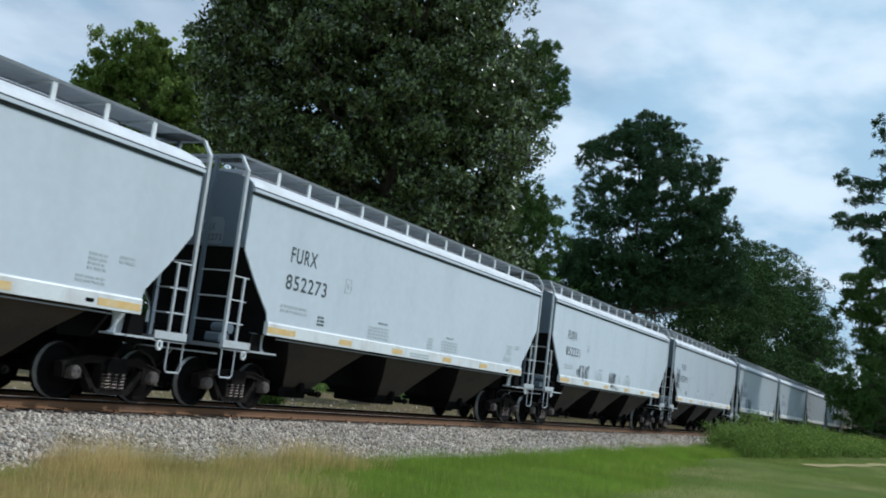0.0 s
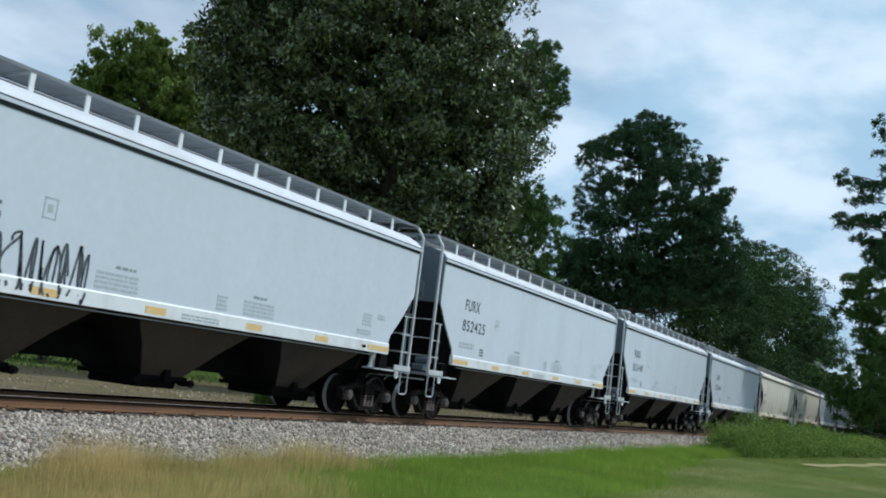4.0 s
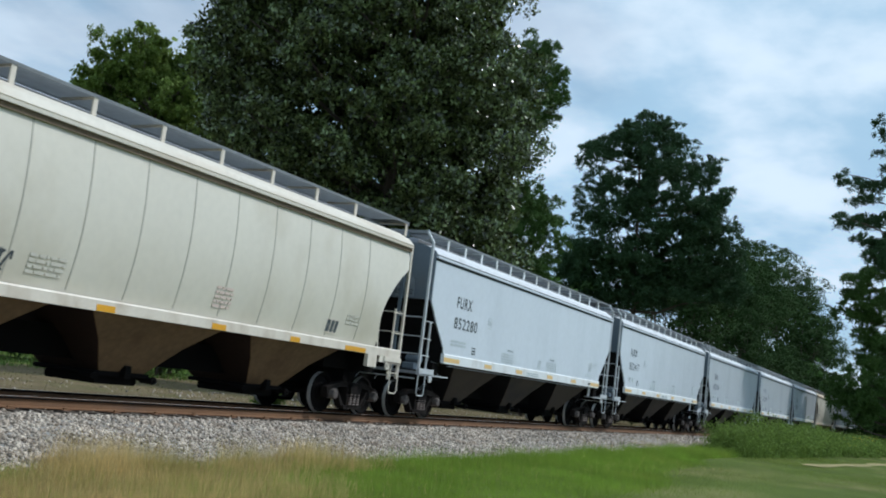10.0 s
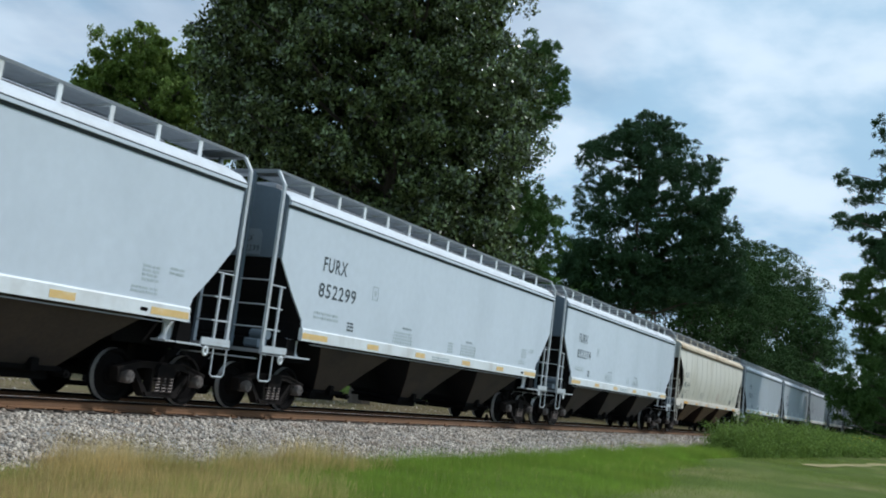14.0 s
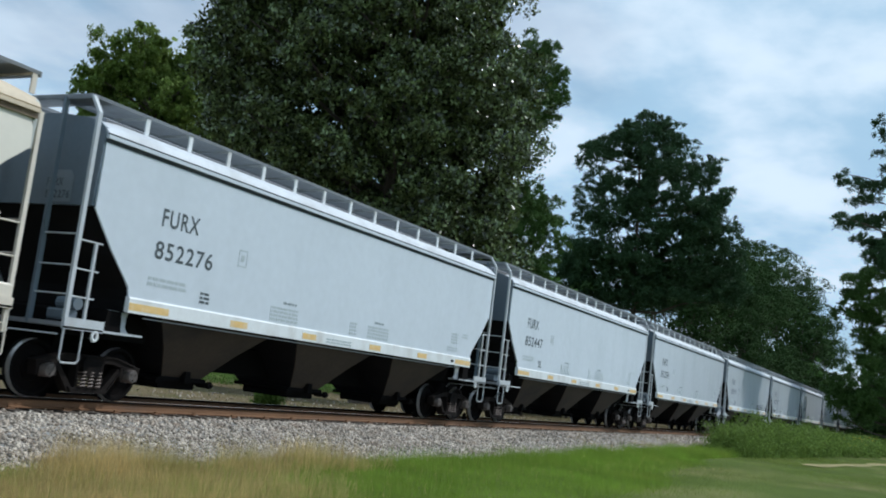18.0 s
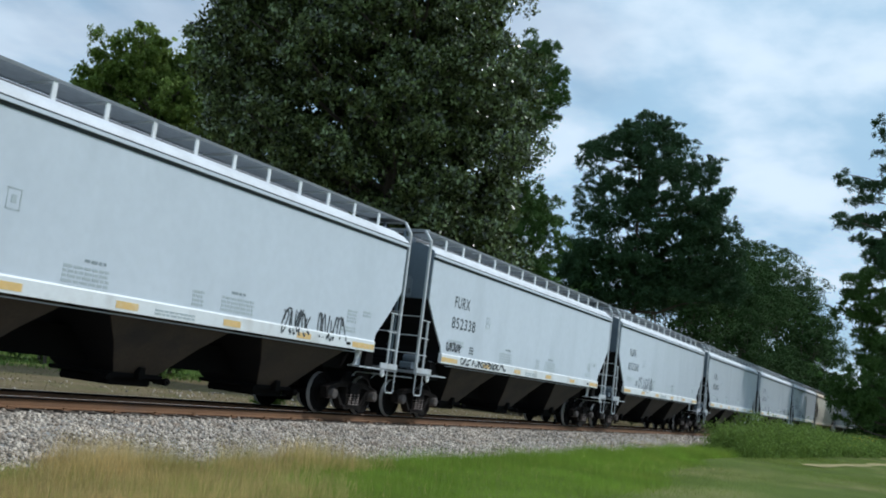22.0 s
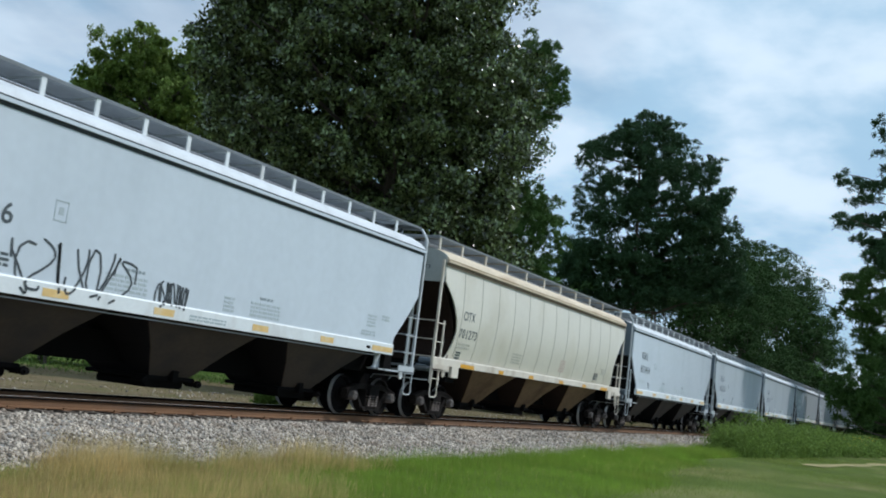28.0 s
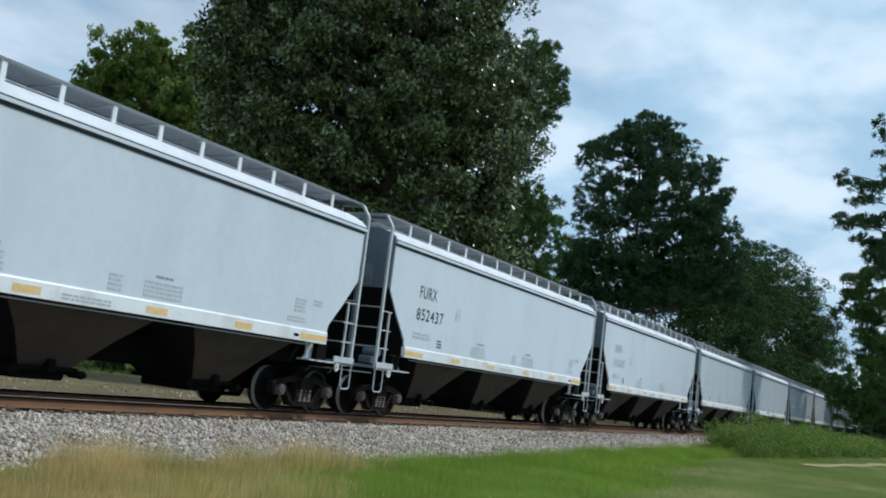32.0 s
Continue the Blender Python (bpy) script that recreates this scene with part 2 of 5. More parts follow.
# ---------------------------------------------------------------- mesh helpers
class Shape:
    """Collects simple solids into one mesh."""

    def __init__(self):
        self.v, self.f = [], []

    def add(self, verts, faces):
        k = len(self.v)
        self.v += [tuple(p) for p in verts]
        self.f += [tuple(i + k for i in f) for f in faces]
        return self

    def box(self, x0, x1, y0, y1, z0, z1, b=0.0):
        if b:
            return self.prism([(x0 + b, z0), (x1 - b, z0), (x1, z0 + b), (x1, z1 - b), (x1 - b, z1), (x0 + b, z1), (x0, z1 - b), (x0, z0 + b)], y0, y1)
        c = [(x, y, z) for x in (x0, x1) for y in (y0, y1) for z in (z0, z1)]
        return self.add(c, [(0, 1, 3, 2), (4, 6, 7, 5), (0, 4, 5, 1), (2, 3, 7, 6), (0, 2, 6, 4), (1, 5, 7, 3)])

    def prism(self, poly, y0, y1):
        """Polygon in x, z pushed from y0 to y1."""
        n = len(poly)
        v = [(x, y0, z) for x, z in poly] + [(x, y1, z) for x, z in poly]
        return self.add(v, [tuple(range(n)), tuple(range(2 * n - 1, n - 1, -1))] + [(i, i + n, (i + 1) % n + n, (i + 1) % n) for i in range(n)])

    def loft(self, rings, caps=True):
        n, k = len(rings[0]), len(rings)
        v = [p for r in rings for p in r]
        f = [(a * n + i, a * n + (i + 1) % n, (a + 1) * n + (i + 1) % n, (a + 1) * n + i) for a in range(k - 1) for i in range(n)]
        if caps:
            f += [tuple(range(n - 1, -1, -1)), tuple(range((k - 1) * n, k * n))]
        return self.add(v, f)

    def tube(self, path, r, n=6):
        rings = []
        pts = [Vector(p) for p in path]
        for i, p in enumerate(pts):
            d = (pts[min(i + 1, len(pts) - 1)] - pts[max(i - 1, 0)]).normalized()
            a = d.orthogonal().normalized() if abs(d.z) < 0.9 else d.cross(Vector((0, 1, 0))).normalized()
            b = d.cross(a)
            rr = r[i] if isinstance(r, (list, tuple)) else r
            rings.append([p + rr * (math.cos(math.tau * j / n) * a + math.sin(math.tau * j / n) * b) for j in range(n)])
        return self.loft(rings)

    def lathe(self, profile, n=24, centre=(0, 0, 0)):
        """Profile of (radius, y) turned round the y axis."""
        cx, cy, cz = centre
        rings = [[(cx + r * math.cos(math.tau * j / n), cy + y, cz + r * math.sin(math.tau * j / n)) for j in range(n)] for r, y in profile]
        return self.loft(rings)


def fix_normals(me):
    bm = bmesh.new()
    bm.from_mesh(me)
    bmesh.ops.recalc_face_normals(bm, faces=bm.faces)
    bm.to_mesh(me)
    bm.free()


def mesh_of(name, shape, mat, smooth=False, recalc=True):
    me = bpy.data.meshes.new(name)
    me.from_pydata(shape.v, [], shape.f)
    if recalc:
        fix_normals(me)
    me.materials.append(mat)
    if smooth:
        me.shade_smooth()
        me.set_sharp_from_angle(angle=radians(40))
    return me


def part(name, shape, mat, parent, label="", at=None, smooth=False):
    me = shape if isinstance(shape, bpy.types.Mesh) else mesh_of(name, shape, mat, smooth)
    ob = new(name, me)
    ob.parent = parent
    if at:
        ob.location = at
    if label:
        ob["label"] = label
    return ob


def big_mesh(name, verts, faces, mat):
    """A mesh from arrays, for very many small pieces."""
    me = bpy.data.meshes.new(name)
    k = faces.shape[1]
    me.vertices.add(len(verts))
    me.vertices.foreach_set("co", np.ascontiguousarray(verts, dtype=np.float32).ravel())
    me.loops.add(faces.size)
    me.loops.foreach_set("vertex_index", np.ascontiguousarray(faces, dtype=np.int32).ravel())
    me.polygons.add(len(faces))
    me.polygons.foreach_set("loop_start", np.arange(0, faces.size, k, dtype=np.int32))
    me.update(calc_edges=True)
    me.materials.append(mat)
    return me


def empty(name, m=None):
    ob = new(name)
    ob.empty_display_size = 0.3
    if m is not None:
        ob.matrix_basis = m
    return ob


# marks in running order; 7xxxxx are the cream cars, 0 where none can be read
ORDER = [0, 852273, 852231, 852421, 852265, 852425, 852449, 852460, 701371, 701190, 852280, 852417, 852424, 852299, 852274, 701341, 852276, 852447, 852295, 852439, 852338, 852268,
         852436, 852450, 852286, 701273, 852464, 852255, 852437, 0, 0, 0, 0, 0, 0, 0]
TEXT = {}


def make_text():
    """Flat meshes of all lettering, in the built-in font."""
    for text in ["FURX", "CITX"] + sorted({str(n) for n in ORDER if n}):
        cu = bpy.data.curves.new("lettering", "FONT")
        cu.body, cu.size, cu.space_character, cu.offset = text, 1.0, 1.16, 0.014
        tmp = bpy.data.objects.new("lettering", cu)
        scene.collection.objects.link(tmp)
        TEXT[text] = bpy.data.meshes.new_from_object(tmp.evaluated_get(bpy.context.evaluated_depsgraph_get()))
        bpy.data.objects.remove(tmp)
        bpy.data.curves.remove(cu)


make_text()


# ---------------------------------------------------------------- ground and track
def smooth_noise(x, y, s, seed=0.0):
    return noise.noise(Vector((x * s, y * s, seed)))


PROFILE = [(-3000, -1.5), (-400, -0.9), (-60, -0.68), (0, -0.65), (6, -0.66), (8.6, -0.67), (9.6, -0.64), (10.4, -0.60), (11.9, -0.42), (15.3, -0.42),
           (17.2, -0.62), (18.5, -0.55), (20, -0.42), (24, -0.40), (40, -0.55), (90, -0.9), (400, -2), (3000, -4)]


def ground_z(y):
    for (a, za), (b, zb) in zip(PROFILE, PROFILE[1:]):
        if y <= b:
            return za + (zb - za) * (y - a) / (b - a)
    return PROFILE[-1][1]


def make_ground():
    xs = [-3000, -800, -200, -60] + list(range(-40, 140, 4)) + [160, 200, 300, 800, 3000]
    ys = sorted([p[0] for p in PROFILE] + [-20, -10, -5, 2, 3, 4, 5, 7, 7.8, 9.1, 10, 12.5, 14, 16.2, 17.8, 19.2, 21.5, 26, 30, 34, 44, 50])
    v, f = [], []
    for x in xs:
        for y in ys:
            rough = 0.05 * smooth_noise(x, y, 0.23) if 8 > y > -40 or 60 > y > 18 else 0.0
            v.append((x, y, ground_z(y) + rough))
    n = len(ys)
    for i in range(len(xs) - 1):
        for j in range(n - 1):
            f.append((i * n + j, (i + 1) * n + j, (i + 1) * n + j + 1, i * n + j + 1))
    s = Shape().add(v, f)
    me = mesh_of("ground", s, TURF, True, False)
    me.materials.append(DIRT)
    me.materials.append(PATH)
    k = 0
    for i in range(len(xs) - 1):
        for j in range(n - 1):
            ym, xm = (ys[j] + ys[j + 1]) / 2, (xs[i] + xs[i + 1]) / 2
            if 16.0 < ym < 39.0:
                me.polygons[k].material_index = 1
            k += 1
    tagged(new("ground", me), "mown grass and dry soil beside the railway", "ground", kind="structure")
    # pale wheel track across the lawn
    s = Shape()
    pts = [(47.5 + 2.2 * i, 5.5 - 0.21 * i + 0.10 * math.sin(i * 0.9)) for i in range(15)]
    v = []
    for i, (x, y) in enumerate(pts):
        w = 0.42 + 0.14 * math.sin(i * 1.7)
        v += [(x, y - w, ground_z(y) + 0.022), (x, y + w, ground_z(y) + 0.022)]
    s.add(v, [(2 * i, 2 * i + 2, 2 * i + 3, 2 * i + 1) for i in range(len(pts) - 1)])
    tagged(new("path", mesh_of("path", s, PATH, True)), "pale worn wheel track in the grass", "path", kind="structure")


def bed_z(y):
    d = abs(y - YC)
    if d < 1.55:
        return -0.215
    return -0.215 - (d - 1.55) * 0.205


def make_track():
    bed = Shape()
    xs = list(range(-480, -60, 20)) + list(range(-60, 260, 2)) + list(range(260, 661, 20))
    ds = [-3.85, -3.3, -2.7, -2.1, -1.55, -0.7, 0, 0.7, 1.55, 2.1, 2.7, 3.3, 3.85]
    v, f = [], []
    for x in xs:
        for d in ds:
            edge = 0.12 * smooth_noise(x, d, 0.5) if abs(d) > 3 else 0
            v.append((x, YC + d + edge, bed_z(YC + d) + 0.025 * smooth_noise(x * 3, d * 3, 0.7) - (0.1 if abs(d) > 3.7 else 0)))
    n = len(ds)
    f = [(i * n + j, (i + 1) * n + j, (i + 1) * n + j + 1, i * n + j + 1) for i in range(len(xs) - 1) for j in range(n - 1)]
    bed.add(v, f)
    tagged(new("ballast_bed", mesh_of("ballast_bed", bed, BED, True)), "grey crushed-stone ballast bed under the railway track", "ballast", kind="structure")
    # loose stones on the shoulders
    rng = np.random.default_rng(4)

    def stones(name, count, x0, x1, y0, y1, r0, r1):
        bx = x0 + (x1 - x0) * rng.random(count) ** 1.35
        by = y0 + (y1 - y0) * rng.random(count)
        d = np.abs(by - YC)
        bz = np.where(d < 1.55, -0.215, -0.215 - (d - 1.55) * 0.205)
        bz = np.where(d < 3.8, bz, np.interp(by, *zip(*PROFILE)))
        r = r0 + (r1 - r0) * rng.random(count) ** 2.6
        base = np.array([(1, 0, 0), (-1, 0, 0), (0, 1, 0), (0, -1, 0), (0, 0, 1), (0, 0, -1)], float)
        tri = np.array([(0, 2, 4), (2, 1, 4), (1, 3, 4), (3, 0, 4), (2, 0, 5), (1, 2, 5), (3, 1, 5), (0, 3, 5)])
        v = base[None] * (0.62 + 0.62 * rng.random((count, 6, 3))) + 0.3 * (rng.random((count, 6, 3)) - 0.5)
        a = rng.random(count) * math.tau
        b = rng.random(count) * math.tau
        ca, sa, cb, sb = np.cos(a), np.sin(a), np.cos(b), np.sin(b)
        x, y, z = v[..., 0], v[..., 1], v[..., 2]
        x, y = x * ca[:, None] - y * sa[:, None], x * sa[:, None] + y * ca[:, None]
        y, z = y * cb[:, None] - z * sb[:, None], y * sb[:, None] + z * cb[:, None]
        v = np.stack([x, y, z * 0.8], -1) * r[:, None, None] + np.stack([bx, by, bz + r * 0.25], -1)[:, None]
        f = (tri[None] + (np.arange(count) * 6)[:, None, None]).reshape(-1, 3)
        tagged(new(name, big_mesh(name, v.reshape(-1, 3), f, STONE)), "loose angular grey and white ballast stones", "gravel", kind="stuff")

    stones("ballast_gravel", 42000, 5.5, 26, 9.75, 12.35, 0.015, 0.050)
    stones("ballast_gravel", 14000, 25, 52, 9.75, 12.35, 0.022, 0.060)
    stones("ballast_gravel", 8000, 5.5, 60, 12.3, 17.3, 0.026, 0.055)
    stones("ballast_gravel", 4000, 45, 125, 9.8, 12.5, 0.05, 0.10)
    stones("bank_stones", 1300, 10, 60, 17.6, 25.0, 0.02, 0.07)
    track = empty("railway_track", pose(0, YC, 0))
    tagged(track, "straight single railway track with rusty steel rails", "railway track", kind="structure")
    prof = [(-0.07, -0.172), (0.07, -0.172), (0.07, -0.160), (0.012, -0.142), (0.009, -0.048), (0.036, -0.036), (0.036, -0.006), (0.028, 0.0),
            (-0.028, 0.0), (-0.036, -0.006), (-0.036, -0.036), (-0.009, -0.048), (-0.012, -0.142), (-0.07, -0.160)]
    for side in (-1, 1):
        s = Shape().loft([[(x, side * RAIL_Y + a, b) for a, b in prof] for x in range(-480, 661, 20)])
        rail = part("rail", s, RUST, track, "rusty steel rail with a bright running face")
        part("rail_head", Shape().box(-480, 660, side * RAIL_Y - 0.038, side * RAIL_Y + 0.038, -0.040, -0.004), UNDER, rail, "dark flank of the rail head")
        part("running_face", Shape().box(-480, 660, side * RAIL_Y - 0.02, side * RAIL_Y + 0.024, 0.0, 0.002), TREAD, rail)
    tie = mesh_of("tie", Shape().box(-0.115, 0.115, -1.3, 1.3, -0.36, -0.185, 0.012), TIE_WOOD)
    plate = mesh_of("tie_plate", Shape().box(-0.09, 0.09, -0.17, 0.17, -0.185, -0.171).box(-0.03, 0.03, -0.13, -0.09, -0.171, -0.14).box(-0.03, 0.03, 0.09, 0.13, -0.171, -0.14), RUST)
    far = Shape()
    for i in list(range(-895, 0)) + list(range(190, 1250)):
        far.box(-4.115 + 0.53 * i, -3.885 + 0.53 * i, -1.3, 1.3, -0.36, -0.187)
    tagged(part("far_ties", mesh_of("far_ties", far, TIE_WOOD, False, False), TIE_WOOD, track), kind="stuff")
    for i in range(190):
        t = part("tie", tie, TIE_WOOD, track, at=(-4 + 0.53 * i, 0.05 * math.sin(i * 2.3), 0.004 * math.sin(i * 5.1)))
        if i % 2 == 0 and i < 130:
            part("tie_plate", plate, RUST, t, at=(0, -RAIL_Y, 0))


# ---------------------------------------------------------------- plants
def leaf_cloud(centres, per, spread, size, rng, flat=0.6, outward=None, wide=0.30):
    """Small pointed leaves scattered round clump centres, lying mostly face up. Gives vertices and faces."""
    n = len(centres) * per
    off = rng.normal(0, 1, (n, 3))
    c = np.repeat(centres, per, axis=0) + off * np.repeat(spread, per)[:, None] * np.array([1, 1, flat])
    s = size * (0.6 + 0.8 * rng.random(n))
    nm = rng.normal(0, 0.50, (n, 3)) + np.array((0, 0, 0.50)) + 0.25 * off
    if outward is not None:
        nm += 0.85 * np.repeat(outward, per, axis=0)
    nm /= np.linalg.norm(nm, axis=1)[:, None]
    a = np.cross(nm, rng.normal(0, 1, (n, 3)))
    a /= np.linalg.norm(a, axis=1)[:, None] + 1e-9
    b = np.cross(nm, a)
    w = (wide + 0.14 * rng.random(n))[:, None]
    s = s[:, None]
    v = np.stack([c - a * s * 0.5, c + b * s * w, c + a * s * 0.5 - nm * s * 0.12, c - b * s * w], 1).reshape(-1, 3)
    f = np.arange(n * 4).reshape(-1, 4)
    return v, f


def limb_shape(shape, a, b, r0, r1, rng, bend=0.12, seg=4):
    a, b = np.array(a, float), np.array(b, float)
    ln = np.linalg.norm(b - a)
    pts = [tuple(a + (b - a) * i / seg + (rng.normal(0, bend * ln * 0.25, 3) if 0 < i < seg else 0)) for i in range(seg + 1)]
    shape.tube(pts, [r0 + (r1 - r0) * i / seg for i in range(seg + 1)], 7)
    return pts


def broad_tree(name, at, lobes, clumps, per, leaf, spread, mat, label, seed, trunk_r=0.35, category="tree", wide=0.30, inner=0.25):
    """A broad-leaved tree: tapered trunk, limbs to every lobe, a crown of leaf clumps on and inside the lobes.
    lobes: centre and radii relative to the foot of the trunk."""
    rng = np.random.default_rng(seed)
    root = empty(name, pose(*at))
    tagged(root, label, category)
    top = max(l[2] for l in lobes)
    trunk = Shape()
    tp = limb_shape(trunk, (0, 0, -0.15), (0.3, 0.2, top * 0.75), trunk_r, trunk_r * 0.25, rng, 0.05, 6)
    part("trunk", trunk, BARK, root, smooth=True)
    s = Shape()
    for l in lobes:
        st = tp[min(5, max(1, int(6 * (l[2] / top) * 0.6)))]
        limb_shape(s, st, l[:3], trunk_r * 0.34, 0.04, rng)
        for _ in range(3):
            d = rng.normal(0, 1, 3)
            d /= np.linalg.norm(d)
            limb_shape(s, np.array(l[:3]) * 0.7 + np.array(st) * 0.3, np.array(l[:3]) + d * np.array(l[3:6]) * 0.8, trunk_r * 0.14, 0.02, rng)
    part("limbs", s, BARK, root)
    # boughs: smaller rounded masses on the lobes, their leaves on the outer and upper shell, with dark hollows between
    vol = np.array([l[3] * l[4] + l[3] * l[5] for l in lobes])
    pick = rng.choice(len(lobes), clumps, p=vol / vol.sum())
    L = np.array(lobes, float)[pick]
    d = rng.normal(0, 1, (clumps, 3))
    d /= np.linalg.norm(d, axis=1)[:, None]
    rad = np.where(rng.random(clumps) < inner, 0.25 + 0.45 * rng.random(clumps), 0.72 + 0.26 * rng.random(clumps))
    c = L[:, :3] + d * L[:, 3:6] * rad[:, None]
    keep = c[:, 2] > 0.5
    c, d = c[keep], d[keep]
    n = len(c) * per
    br = np.repeat(spread * (0.65 + 0.7 * rng.random(len(c))), per)
    e = rng.normal(0, 0.8, (n, 3)) + 0.6 * np.repeat(d, per, axis=0) + np.array((0, 0, 0.75))
    e /= np.linalg.norm(e, axis=1)[:, None]
    q = np.repeat(c, per, axis=0) + e * (br * (0.35 + 0.85 * rng.random(n) ** 0.6))[:, None] * np.array((1, 1, 0.75))
    v, f = leaf_cloud(q, 1, np.full(n, 0.05), leaf, rng, 0.6, e, wide)
    part("crown", big_mesh("crown", v, f, mat), mat, root)
    return root


FACING = -62.3        # the crowns' outlines are drawn across this bearing


def inside(outline, u, z):
    """Which of the points lie within a closed outline."""
    ok = np.zeros(len(u), bool)
    for (ua, za), (ub, zb) in zip(outline, outline[1:] + outline[:1]):
        if za != zb:
            ok ^= ((za > z) != (zb > z)) & (u < (ub - ua) * (z - za) / (zb - za) + ua)
    return ok


def boughs(outline, count, depth, margin, rng, holes=(), near=0.4):
    """Places of boughs through a crown: its outline, its thickness, and holes that the sky shows through."""
    U, Z = np.array(outline).T
    u, z = rng.uniform(U.min(), U.max(), count), rng.uniform(Z.min(), Z.max(), count)
    ok = inside(outline, u, z)
    for k in range(8):
        ok &= inside(outline, u + margin * math.cos(k * math.tau / 8), z + 0.8 * margin * math.sin(k * math.tau / 8))
    for hu, hz, hr in holes:
        ok &= (u - hu) ** 2 + (z - hz) ** 2 > (hr + near * margin) ** 2
    u, z = u[ok], z[ok]
    mu, mz = (U.max() + U.min()) / 2, (Z.max() + Z.min()) / 2
    q = np.clip(1 - ((u - mu) / (U.max() - mu)) ** 2, 0.04, 1) * np.clip(1.05 - ((z - mz) / (Z.max() - mz)) ** 2, 0.1, 1)
    v = depth * np.sqrt(q) * rng.uniform(-1, 1, len(u))
    return np.stack([u, v, z], 1)


def trunk_and_limbs(root, height, lean, r, places, number, rng, rise=0.3):
    trunk = Shape()
    limb_shape(trunk, (0, 0, -0.15), (lean, 0, height), r, 0.06, rng, 0.015, 8)
    part("trunk", trunk, BARK, root, smooth=True)
    for c in places[:: max(1, len(places) // number)]:
        far = math.hypot(c[0], c[1])
        z = min(height * 0.97, max(1.0, c[2] - rise * far))
        s = Shape()
        limb_shape(s, (lean * z / height, 0, z), tuple(c), 0.035 + 0.014 * far, 0.02, rng, 0.10, 4)
        part("limb", s, BARK, root)


def oak(name, at, outline, holes, count, depth, size, per, leaf, mat, label, seed, height, trunk_r=0.5, core=0, upward=0.35):
    """A broad-leaved tree: leaf sprays on the upper side of many boughs, darker foliage deep inside."""
    rng = np.random.default_rng(seed)
    root = empty(name, pose(*at, ground_z(at[1]), 0, 0, FACING))
    tagged(root, label, "tree")
    c = boughs(outline, count, depth, size * 0.92, rng, holes, 0.0)
    trunk_and_limbs(root, height, 0.4, trunk_r, c, 26, rng, 0.5)
    # most boughs on the outer shell, none closer to another than about their own size
    shell = rng.random(len(c)) < 0.75
    c[shell, 1] = np.where(rng.random(shell.sum()) < 0.72, -1, 1) * np.abs(c[shell, 1]) ** 0.3 * (depth * 0.75) ** 0.7
    kept = []
    for p in c:
        if all((p[0] - o[0]) ** 2 + (p[1] - o[1]) ** 2 + (1.25 * (p[2] - o[2])) ** 2 > (1.58 * size) ** 2 for o in kept):
            kept.append(p)
    c = np.array(kept)
    n = len(c) * per
    br = np.repeat(size * (0.55 + 0.8 * rng.random(len(c))), per)
    stretch = np.repeat(np.stack([0.8 + 0.5 * rng.random(len(c)), 0.8 + 0.5 * rng.random(len(c)), 0.5 + 0.35 * rng.random(len(c))], 1), per, axis=0)
    e = rng.normal(0, 0.72, (n, 3)) + np.array((0, -0.3, 0.85))
    e /= np.linalg.norm(e, axis=1)[:, None]
    # twigs: leaves gather in sprays along each bough, each spray turned its own way
    twig = 12
    k = n // twig
    q = np.repeat(c, per, axis=0) + e * (br * (0.25 + 0.85 * rng.random(n) ** 0.6))[:, None] * stretch
    face = rng.normal(0, 0.75, (k, 3)) + np.array((0, 0, upward)) + 0.35 * e[::twig][:k]
    face /= np.linalg.norm(face, axis=1)[:, None]
    n = k * twig
    q = np.repeat(q[::twig][:k], twig, axis=0) + rng.normal(0, 0.15, (n, 3)) * size
    face = np.repeat(face, twig, axis=0)
    ok = np.ones(n, bool)
    for hu, hz, hr in holes:
        ok &= ((q[:, 0] - hu) / 1.1) ** 2 + (q[:, 2] - hz) ** 2 > (hr * (0.7 + 0.5 * rng.random(n))) ** 2
    q, face = q[ok], face[ok]
    n = len(q)
    s = leaf * (0.55 + 0.9 * rng.random(n))[:, None]
    nm = face + rng.normal(0, 0.75, (n, 3))
    nm /= np.linalg.norm(nm, axis=1)[:, None]
    a = np.cross(nm, rng.normal(0, 1, (n, 3)) + np.array((0.9, 0, 0)))
    a /= np.linalg.norm(a, axis=1)[:, None] + 1e-9
    b = np.cross(nm, a)
    w = (0.18 + 0.10 * rng.random(n))[:, None]
    v = np.stack([q - a * s * 0.5, q + b * s * w, q + a * s * 0.5 - nm * s * 0.10, q - b * s * w], 1).reshape(-1, 3)
    part("crown", big_mesh("crown", v, np.arange(n * 4).reshape(-1, 4), mat), mat, root)
    if core:
        k = boughs(outline, core, depth * 0.8, size * 0.8, rng, holes, 0.25)
        k[:, 1] = 0.2 * depth + 0.6 * np.abs(k[:, 1])
        v, f = leaf_cloud(k, 16, np.full(len(k), 0.30), leaf * 2.0, rng, 0.8, None, 0.30)
        part("inner_foliage", big_mesh("inner_foliage", v, f, mat), mat, root)
    return root


